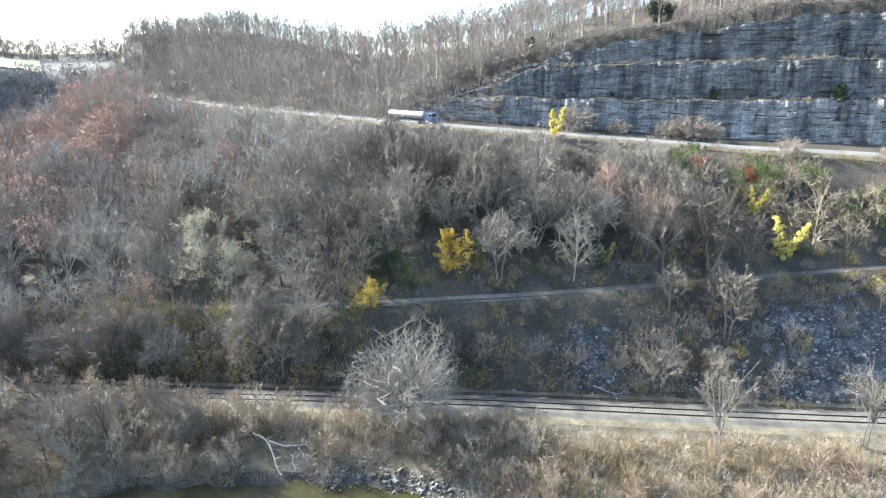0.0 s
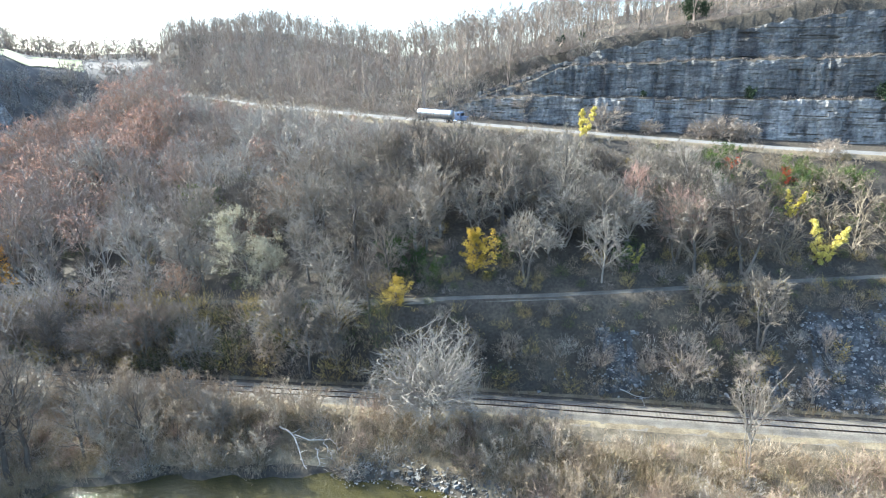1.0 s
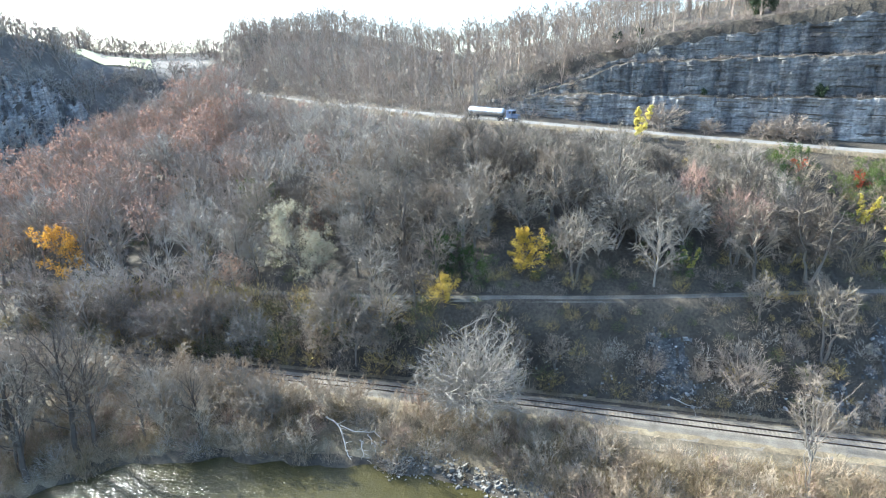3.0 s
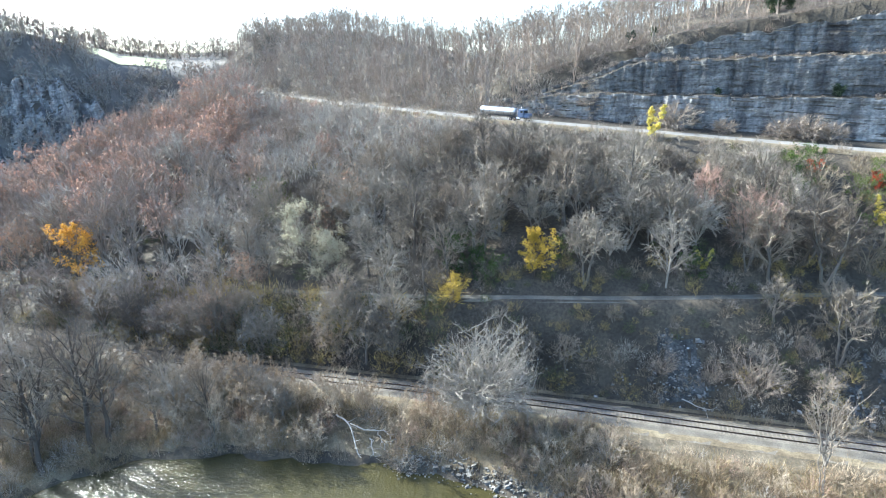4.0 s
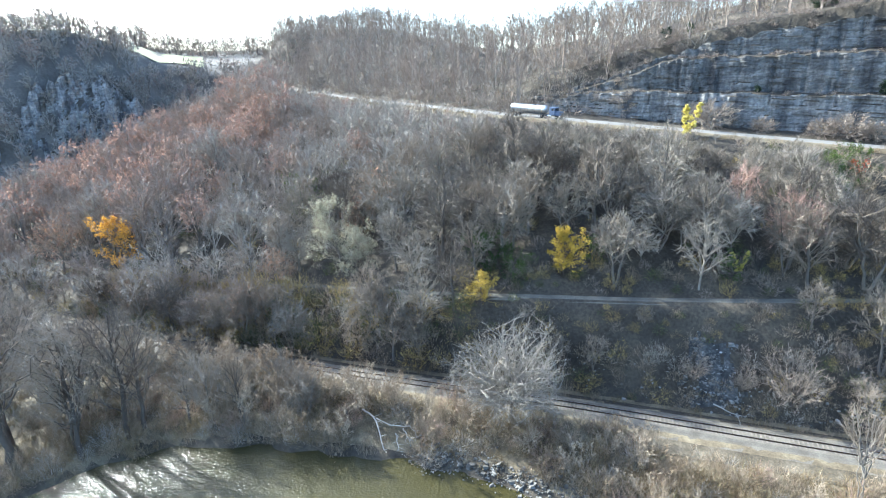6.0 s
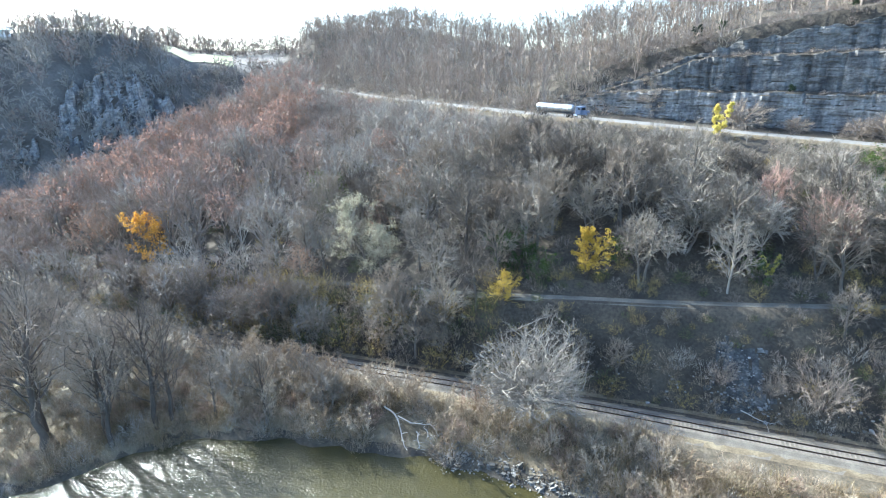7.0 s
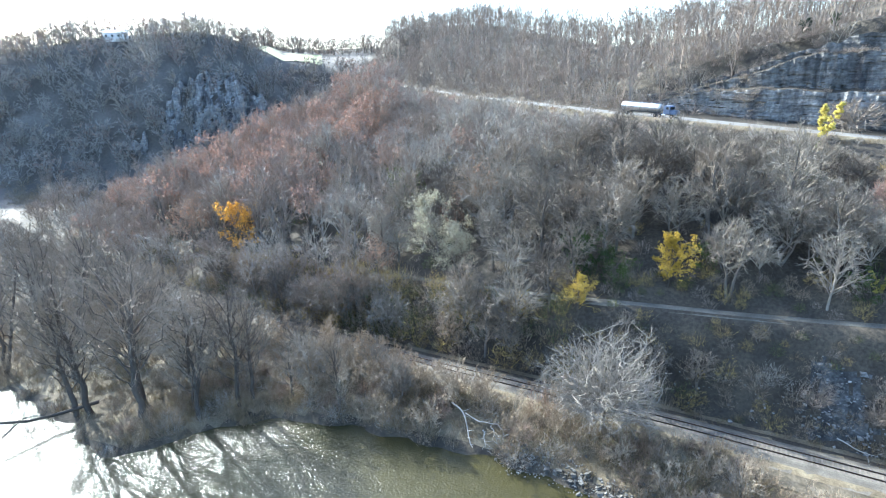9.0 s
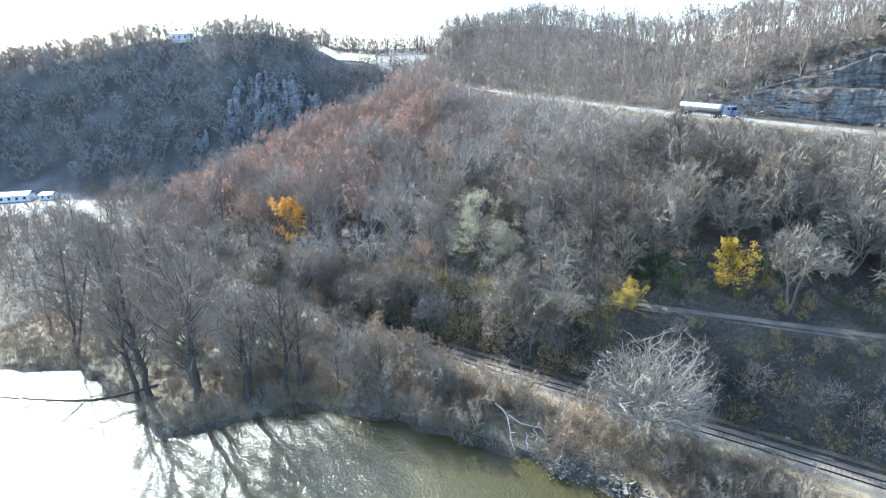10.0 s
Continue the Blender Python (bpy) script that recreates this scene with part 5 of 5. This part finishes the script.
tagged(new("ridge_understorey", spread_of(UNDER, wx, wy, 62, (0.7, 1.5)).mesh("ridge_understorey", [BRUSH_I, TWIG_FAR, TWIG_B])), "low bare saplings under the ridge woods", "undergrowth", kind="stuff")
azf = lambda x, y: np.degrees(np.arctan2(x, y))
over = lambda x, y: (np.hypot(x + 338, y - 266) > 10) & (x < -100) & (land(x, y) > 6) & (np.hypot(x, y) > 300) & (np.hypot(x, y) < np.interp(azf(x, y), UP_E[:, 0], UP_E[:, 1]) + np.where(azf(x, y) > -41, -25, 22)) & ~((np.hypot(x, y) < 400) & (azf(x, y) < -62)) & ~((azf(x, y) > -49.5) & (azf(x, y) < -41.5) & (np.hypot(x, y) < 385) & (np.hypot(x, y) > 350) & (wobble(x, y, 6) > 0.15)) & (azf(x, y) < -30) & (azf(x, y) > -78) & (x - 0.12 * (y - 140) < -190)
fx, fy = scatter(-560, -100, 60, 500, 8.8, 8, over)
FARH = [low_dome(47 + k, k % 3, 3, (None, None, 4)[k % 3], height=12 + 1.2 * k, wide=4.9, deep=6.0 + 0.6 * k, clear=0.04, limbs=9, boughs=4, twigs=6, twig=0.21, low=1.95, girth=0.013, leader=True, reach=(0.2, 0.5), leaf=(0, 0, 1)[k % 3], leaf_size=0.5) for k in range(4)]
FARB = [low_dome(347 + k, k % 3, 3, (None, None, 4)[k % 3], height=12 + 1.2 * k, wide=5.0, deep=5.2 + 0.4 * k, clear=0.1, limbs=9, boughs=5, twigs=12, twig=0.2, girth=0.013, leader=True, reach=(0.12, 0.36), low=1.6, leaf=(0, 0, 0.6)[k % 3], leaf_size=0.5) for k in range(4)]
rim_zone = lambda x, y: (np.hypot(x + 338, y - 266) > 13) & (azf(x, y) < -40.8) & (azf(x, y) > -78) & (abs(np.hypot(x, y) - np.interp(azf(x, y), UP_E[:, 0], UP_E[:, 1]) - 6) < 20)
cx_, cy2 = scatter(-560, -250, 60, 400, 5.9, 18, rim_zone)
rim = np.hypot(fx, fy) > np.interp(azf(fx, fy), UP_E[:, 0], UP_E[:, 1]) - 14
CREST = [low_dome(190 + k, k % 3, 3, 4 if k == 2 else None, height=13 + 1.5 * k, wide=4.4, deep=5.8, clear=0.2, limbs=7, boughs=5, twigs=7, twig=0.17, low=1.6, leader=True, stems=1 + k % 2, reach=(0.18, 0.45), leaf=(0, 0, 1)[k], leaf_size=0.42) for k in range(3)]
tagged(new("hill_crest_trees", spread_of(CREST, cx_, cy2, 19, (0.7, 1.15)).mesh("hill_crest_trees", [TWIG_FAR, TWIG_B, TWIG_C, BARK_GREY, LEAF_BROWN])), "bare and russet trees along the crest of the far hill", "woods", kind="stuff")
fx, fy = fx[~rim], fy[~rim]
tagged(new("far_hill_woods", spread_of(FARB, fx, fy, 9, (0.85, 1.4)).mesh("far_hill_woods", [TWIG_HAZED, TWIG_C, TWIG_HAZED, BARK_GREY, LEAF_BROWN])), "leafless woods on the hill across the side valley", "woods", kind="stuff")
qx, qy = scatter(-560, -250, 60, 400, 4.4, 28, lambda x, y: (np.hypot(x + 338, y - 266) > 13) & (azf(x, y) < -40) & (azf(x, y) > -78) & (abs(np.hypot(x, y) - np.interp(azf(x, y), UP_E[:, 0], UP_E[:, 1]) + 6) < 11))
tagged(new("hill_crest_brush", spread_of(UNDER, qx, qy, 29, (1.2, 2.2)).mesh("hill_crest_brush", [BRUSH_I, TWIG_FAR, TWIG_B])), "low brush along the crest of the far hill", "brush", kind="stuff")
qx, qy = scatter(-330, -118, 40, 190, 4.6, 30, lambda x, y: (abs(y - line(RAIL, x)) > 4.5) & (y > line(SHORE, x) + 2) & (land(x, y) < 9) & (land(x, y) > 0.4) & ((azf(x, y) > -62) | (np.hypot(x, y) < 300)))
tagged(new("valley_brush", spread_of(UNDER, qx, qy, 31, (0.8, 1.5)).mesh("valley_brush", [BRUSH_I, STRAW, BRUSH_T])), "tan brush and tall weeds on the valley floor", "brush", kind="stuff")
qx = np.repeat(np.arange(-150, -12, 2.4), 3)
qx = qx + r.uniform(-1.2, 1.2, len(qx))
qy = line(ROAD, qx) + r.uniform(5.5, 13, len(qx))
vx, vy = scatter(-225, 34, 140, 400, 4.6, 33, lambda x, y: (y > line(ROAD, x) + 6.5 + 12 * step(7, 17, line(CLIFF, x))) & (y < line(ROAD, x) + np.where(x < -130, 75, 48)) & (land(x, y) > 12))
tagged(new("ridge_thicket", spread_of(UNDER, vx, vy, 34, (1.0, 2.1)).mesh("ridge_thicket", [TWIG_B, TWIG_FAR, TWIG_C])), "grey leafless thicket on the slope above the highway", "thicket", kind="stuff")
tagged(new("roadside_brush", spread_of(UNDER, qx, qy, 32, (0.5, 1.0)).mesh("roadside_brush", [BRUSH_I, TWIG_FAR, TWIG_B])), "bare brush along the uphill side of the highway", "brush", kind="stuff")
horizon = lambda x, y: ((azf(x, y) > -41.5) | (azf(x, y) < -58)) & (azf(x, y) < -22) & (azf(x, y) > -80) & (np.hypot(x, y) > np.where(azf(x, y) > -42, 572 + 2.5 * (azf(x, y) + 40), 622)) & (np.hypot(x, y) < 650)
fx, fy = scatter(-760, -200, 100, 720, 9.0, 12, horizon)
tagged(new("horizon_woods", spread_of(FARH, fx, fy, 13, scale=np.interp(azf(fx, fy), [-80, -42, -33, -25], [1.55, 1.5, 1.45, 1.6]) * np.random.RandomState(5).uniform(0.65, 1.2, len(fx))).mesh("horizon_woods", [TWIG_FAR, TWIG_B, TWIG_C, BARK_GREY, LEAF_BROWN])), "distant tree line along the horizon", "woods", kind="stuff")
valley = lambda x, y: (x < -125) & (land(x, y) < 8) & (land(x, y) > 1.5) & (abs(y - line(RAIL, x)) > 5) & (y > line(SHORE, x) + 6) & (np.hypot(x, y) < 360) & (azf(x, y) < -35) & ((azf(x, y) > -60) | (np.hypot(x, y) < 290))
fx, fy = scatter(-330, -125, 50, 260, 9.4, 14, valley)
tagged(new("valley_woods", spread_of(VALE, fx, fy, 15, (0.7, 1.15)).mesh("valley_woods", [TWIG_FAR, TWIG_B, TWIG_C, BARK_GREY])), "bare trees on the valley floor beyond the hill", "woods", kind="stuff")
# ---- ties ----
TIE_MESH = Pile().box((0, 0, 0), (0.23, 2.6, 0.18), 0, 0, 0.04, np.random.RandomState(3)).mesh("tie", TIE)
tie_rest = Pile()
xs, ys, zs, tg, nr = rail_info
arc = np.r_[0, np.cumsum(np.hypot(np.diff(xs), np.diff(ys)))]
for s in np.arange(0.3, arc[-1], 0.58):
    x, y = np.interp(s, arc, xs), np.interp(s, arc, ys)
    a = math.atan2(np.interp(s, arc, tg[:, 1]), np.interp(s, arc, tg[:, 0])) + random.gauss(0, 0.015)
    if -72 < x < 92:
        ob = part("tie", TIE_MESH, track)
        ob.matrix_basis = pose(x, y, 3.90 + random.uniform(0, 0.02), 0, 0, math.degrees(a))
    else:
        tie_rest.box((x, y, 3.92), (0.23, 2.6, 0.18), a, 0)
part("ties", tie_rest.mesh("ties", TIE), track, "weathered wooden ties far along the track")["kind"] = "stuff"


# ---- tanker lorry on the highway ----
def smooth_box(size, bevel, segs=2):
    bm = bmesh.new()
    bmesh.ops.create_cube(bm, size=1.0)
    bmesh.ops.scale(bm, vec=size, verts=bm.verts)
    bmesh.ops.bevel(bm, geom=bm.edges[:], offset=bevel, segments=segs, affect="EDGES", profile=0.5)
    return bm


def bm_part(name, bm, mat, parent, at=(0, 0, 0), label="", turn=(0, 0, 0)):
    me = bpy.data.meshes.new(name)
    bm.to_mesh(me)
    bm.free()
    me.materials.append(mat)
    ob = part(name, me, parent, label)
    ob.matrix_basis = pose(*at, *turn)
    return ob


def turned(profile, n, mat_name="", axis="x"):
    """A body of revolution about x from (x, radius) pairs, with slightly squashed section."""
    bm = bmesh.new()
    rings = []
    for px, pr in profile:
        rings.append([bm.verts.new((px, pr * math.cos(2 * math.pi * k / n), pr * math.sin(2 * math.pi * k / n))) for k in range(n)])
    for a, b in zip(rings, rings[1:]):
        for k in range(n):
            bm.faces.new((a[k], b[k], b[(k + 1) % n], a[(k + 1) % n]))
    bm.faces.new(rings[0])
    bm.faces.new(rings[-1][::-1])
    bmesh.ops.recalc_face_normals(bm, faces=bm.faces)
    return bm


TANK = surface("brushed_tank_metal", 0.8, [(0.3, (0.42, 0.43, 0.45)), (0.7, (0.52, 0.53, 0.55))], (6, 0.15), 0.42, 0, 0.85)
BLUE = surface("blue_cab_paint", 2.0, [(0.3, (0.09, 0.12, 0.19)), (0.7, (0.13, 0.165, 0.25))], (9, 0.15), 0.35, 0)
BLACK = surface("black_rubber", 3.0, [(0.3, (0.018, 0.018, 0.018)), (0.7, (0.035, 0.034, 0.033))], (12, 0.3), 0.85, 0)
CHASSIS = surface("dark_chassis_steel", 2.0, [(0.3, (0.05, 0.05, 0.052)), (0.7, (0.10, 0.10, 0.10))], (9, 0.3), 0.6, 0)
GLASS = surface("dark_window_glass", 1.0, [(0.3, (0.02, 0.025, 0.03)), (0.7, (0.03, 0.035, 0.04))], (3, 0.1), 0.08, 0, spec=0.6)
CHROME = surface("bright_chrome", 3.0, [(0.3, (0.70, 0.70, 0.71)), (0.7, (0.80, 0.80, 0.80))], (9, 0.1), 0.15, 0, 1.0)


def tanker(x):
    y, z = float(line(ROAD, np.array(x))) - 2.0, float(line(ROAD, np.array(x), 2)) + 0.13
    a = math.degrees(math.atan2(float(line(ROAD, np.array(x + 4))) - float(line(ROAD, np.array(x - 4))), 8))
    pitch = math.degrees(math.atan2(float(line(ROAD, np.array(x + 4), 2)) - float(line(ROAD, np.array(x - 4), 2)), 8))
    t = thing("tanker_lorry", "articulated tanker lorry with silver tank and blue cab", "lorry", at=(x, y, z))
    t.matrix_basis = pose(x, y, z, 0, -pitch, a)
    t.scale = (0.88, 0.95, 0.92)
    tank = bm_part("tank", turned([(-6.3, 0.1), (-6.25, 0.75), (-6.05, 1.05), (-5.8, 1.12), (5.8, 1.12), (6.05, 1.05), (6.25, 0.75), (6.3, 0.1)], 24), TANK, t, (-2.6, 0, 2.35), "polished silver cylindrical tank")
    for k in range(5):
        bm_part("band", turned([(-0.06, 1.135), (-0.05, 1.15), (0.05, 1.15), (0.06, 1.135)], 24), CHROME, tank, (-5 + 2.5 * k, 0, 0))
    bm_part("walkway", smooth_box((9.5, 0.5, 0.08), 0.02), CHASSIS, tank, (0, 0, 1.16))
    for k in range(3):
        bm_part("hatch", turned([(-0.1, 0.28), (0.1, 0.28), (0.14, 0.2)], 14), CHROME, tank, (-3 + 3 * k, 0, 1.25), "", (0, -90, 0))
    bm_part("chassis", smooth_box((11.8, 0.9, 0.28), 0.04), CHASSIS, t, (-2.9, 0, 1.1))
    bm_part("bumper", smooth_box((0.2, 2.3, 0.25), 0.04), CHASSIS, t, (-8.9, 0, 0.7))
    for sx in (-1.0, 1.0):
        bm_part("landing_leg", smooth_box((0.15, 0.15, 0.8), 0.02), CHASSIS, t, (1.2, sx * 0.6, 0.75))
    cab = bm_part("cab", smooth_box((1.9, 2.35, 2.2), 0.18, 3), BLUE, t, (6.0, 0, 2.1), "blue day cab")
    bm_part("windscreen", smooth_box((0.06, 2.0, 0.75), 0.02), GLASS, cab, (0.945, 0, 0.45))
    for sy in (-1, 1):
        bm_part("side_window", smooth_box((0.85, 0.05, 0.62), 0.02), GLASS, cab, (0.25, sy * 1.165, 0.48))
        bm_part("mirror", smooth_box((0.12, 0.25, 0.5), 0.03), CHROME, cab, (0.8, sy * 1.38, 0.4))
        bm_part("exhaust", turned([(-1.3, 0.07), (1.3, 0.07)], 10), CHROME, t, (4.8, sy * 1.0, 2.7), "chrome exhaust stack", (0, 90, 0))
        bm_part("headlight", turned([(-0.04, 0.12), (0.04, 0.12), (0.06, 0.08)], 12), CHROME, t, (8.76, sy * 0.85, 1.25))
    bm_part("bonnet", smooth_box((2.0, 1.9, 1.15), 0.22, 3), BLUE, t, (7.7, 0, 1.55))
    bm_part("front_bumper", smooth_box((0.25, 2.35, 0.35), 0.06), CHROME, t, (8.75, 0, 0.75))
    bm_part("tractor_frame", smooth_box((6.2, 0.9, 0.25), 0.04), CHASSIS, t, (4.6, 0, 0.95))
    bm_part("fuel_tank", turned([(-0.6, 0.3), (0.6, 0.3)], 14), CHROME, t, (5.2, -0.95, 0.75))
    for wx in (-7.9, -6.6, 2.6, 3.9, 7.6):
        for sy in (-1, 1):
            w = bm_part("wheel", turned([(-0.02, 0.3), (-0.02, 0.46), (0.04, 0.52), (0.42, 0.52), (0.5, 0.46), (0.5, 0.3)], 20), BLACK, t, (wx, sy * 1.2, 0.52), "black tyre on a steel rim", (0, 0, -90 * sy))
            bm_part("rim", turned([(-0.035, 0.1), (-0.035, 0.27), (0.1, 0.3), (0.45, 0.3)], 16), CHROME, w)
    return t


tanker(-6.5)


# ---- houses beyond the trees ----
def house(name, label, at, turn, length, depth, wall, roof_h, roof_mat, porch=False):
    h = thing(name, label, "house", at=at, turn=turn)
    bm_part("wall", smooth_box((length, depth, wall + 1.5), 0.02, 1), WHITE, h, (0, 0, wall / 2 - 0.75), "white clapboard walls")
    L, D = length / 2 + 0.4, depth / 2 + 0.5
    v = np.array([(-L, -D, wall - 0.1), (L, -D, wall - 0.1), (L, D, wall - 0.1), (-L, D, wall - 0.1), (-L, 0, wall + roof_h), (L, 0, wall + roof_h), (-L, -D, wall + 0.1), (L, -D, wall + 0.1), (L, D, wall + 0.1), (-L, D, wall + 0.1), (-L, 0, wall + roof_h + 0.2), (L, 0, wall + roof_h + 0.2)])
    f = [(0, 1, 5, 4), (2, 3, 4, 5), (6, 10, 11, 7), (8, 11, 10, 9), (0, 6, 7, 1), (2, 8, 9, 3), (0, 4, 10, 6), (3, 9, 10, 4), (1, 7, 11, 5), (2, 5, 11, 8)]
    part("roof", (v, f, roof_mat), h, "low-pitched light roof")
    for sx in (-1, 1):
        bm_part("gable", turned([(-0.05, depth * 0.42), (0.05, depth * 0.42)], 3), WHITE, h, (sx * (length / 2 - 0.06), 0, wall + roof_h * 0.12), "", (0, 0, 0)).scale = (1, 1, roof_h / depth * 1.15)
    n = max(2, int(length / 3.2))
    for k in range(n):
        w = bm_part("window", smooth_box((1.2, 0.1, 1.3), 0.02, 1), GLASS, h, (-length / 2 + (k + 0.5) * length / n, -depth / 2 - 0.03, wall * 0.55))
        bm_part("frame", smooth_box((1.4, 0.06, 0.12), 0.01, 1), WHITE, w, (0, -0.04, -0.7))
    if porch:
        for k in range(4):
            bm_part("porch_post", smooth_box((0.22, 0.22, wall + 1.4), 0.02, 1), WHITE, h, (length / 2 - 6 + 1.9 * k, -depth / 2 - 2.0, (wall - 1.4) / 2))
        bm_part("porch_floor", smooth_box((7, 2.4, 0.25), 0.03, 1), WHITE, h, (length / 2 - 3.2, -depth / 2 - 1.2, 0.1))
        bm_part("porch_roof", smooth_box((7, 2.6, 0.25), 0.03, 1), WHITE, h, (length / 2 - 3.2, -depth / 2 - 1.2, wall + 0.1))
    return h


def polar(az, far):
    return far * math.sin(radians(az)), far * math.cos(radians(az))


for nm, lab, az, far, tn, ln, dp, wl, rh, pr in (("house", "white house with a columned porch on the hilltop", -51.8, 430, 48, 14, 8, 3.6, 2.2, True), ("house", "low white house with a pale roof in the valley", -66.6, 352, 40, 14, 8, 3.0, 1.6, False), ("trailer_home", "long white mobile home on the valley lawn", -69.3, 360, 62, 17, 5, 2.8, 0.6, False), ("shed", "small white shed with a pale roof on the lawn", -64.4, 344, 20, 7, 5, 2.4, 1.2, False)):
    hx_, hy_ = polar(az, far)
    house(nm, lab, (hx_, hy_, float(land(hx_, hy_))), tn, ln, dp, wl, rh, ROOF_GREY if nm != "shed" else WHITE, pr)


# ---- fallen wood at the water's edge ----
def fallen(name, label, base, tip, thick, arms, seed, mat):
    r = np.random.RandomState(seed)
    ob = thing(name, label, "fallen tree")
    b, t = np.array(base, float), np.array(tip, float)
    L = np.linalg.norm(t - b)
    p = bent(b[None], (t - b)[None], np.array([L]), 7, r, 0.10)
    rad = thick * np.linspace(1, 0.35, 8)[None]
    part("trunk", Pile().tubes(p, rad, 7).mesh("trunk", mat, True), ob)
    n = arms
    q, d = along(p, np.zeros(n, int), np.linspace(0.3, 0.97, n))
    w = sideways(d, r.uniform(0.5, 1.1, n), r)
    w[:, 2] = np.where(w[:, 2] < -0.1, -w[:, 2], w[:, 2]) * 0.6
    c = bent(q, w, L * r.uniform(0.25, 0.5, n), 4, r, 0.28, -0.08)
    limbs = Pile().tubes(c, thick * 0.45 * np.linspace(1, 0.25, 5)[None] * np.ones((n, 1)), 4)
    k = n * 4
    q2, d2 = along(c, np.repeat(np.arange(n), 4), r.uniform(0.3, 0.95, k))
    limbs.cones(q2, q2 + sideways(d2, r.uniform(0.4, 1.0, k), r) * (L * r.uniform(0.08, 0.2, k))[:, None], thick * 0.35)
    part("limb", limbs.mesh("limb", mat), ob, "broken bare branches")
    return ob


BLEACHED = plant("bleached_wood", [(0, (0.38, 0.355, 0.31)), (1, (0.46, 0.435, 0.39))])
def driftwood(name, label, limbs, seed):
    """A dead tree lying on the bank: bent limbs through a few points each, with broken side branches."""
    r = np.random.RandomState(seed)
    ob = thing(name, label, "fallen tree")
    for pts, thick in limbs:
        p = np.array(pts, float)
        u = np.linspace(0, len(p) - 1, 10)
        c = np.stack([(np.interp(u - 0.25, np.arange(len(p)), p[:, k]) + np.interp(u + 0.25, np.arange(len(p)), p[:, k])) / 2 for k in range(3)], 1) + r.normal(scale=0.06, size=(10, 3))
        m = Pile().tubes(c[None], thick * np.linspace(1, 0.4, 10)[None], 7)
        q, d = along(c[None], np.zeros(9, int), np.linspace(0.25, 0.98, 9))
        w = sideways(d, r.uniform(0.5, 1.1, 9), r)
        w[:, 2] = np.abs(w[:, 2]) * 0.7
        arm = bent(q, w, r.uniform(0.5, 1.7, 9), 3, r, 0.3, -0.05)
        m.tubes(arm, thick * 0.4 * np.linspace(1, 0.3, 4)[None] * np.ones((9, 1)), 4)
        part("limb", m.mesh("limb", BLEACHED, True), ob, "bleached bare limb with broken branches")
    return ob


driftwood("fallen_tree", "bleached white dead tree fallen at the water's edge", [
    ([(-30.2, 71.3, 4.0), (-27.6, 70.0, 3.9), (-25.9, 67.3, 2.7), (-24.4, 65.3, 0.3)], 0.16),
    ([(-27.4, 69.8, 3.8), (-24.8, 68.6, 3.3), (-22.5, 68.4, 3.5), (-21.2, 69.0, 3.3), (-20.2, 68.2, 2.7), (-20.3, 67.5, 1.4)], 0.10),
    ([(-22.6, 68.4, 3.4), (-21.4, 67.6, 2.3), (-20.8, 66.9, 0.9)], 0.085)], 15)
driftwood("fallen_branch", "bleached forked branch lying on the bank", [([(-23.6, 68.2, 2.6), (-23.1, 67.2, 1.5), (-22.4, 66.1, 0.1)], 0.11)], 8)
fallen("fallen_tree", "long dark dead trunk leaning from the bank into the river", (-89.5, 53, 2.4), (-103, 33, 0.05), 0.34, 5, 6, BARK_DARK)
fallen("fallen_branch", "grey dead branch in the scree below the path", (24, 79, 5.2), (28.5, 77.6, 4.6), 0.1, 3, 9, BLEACHED)
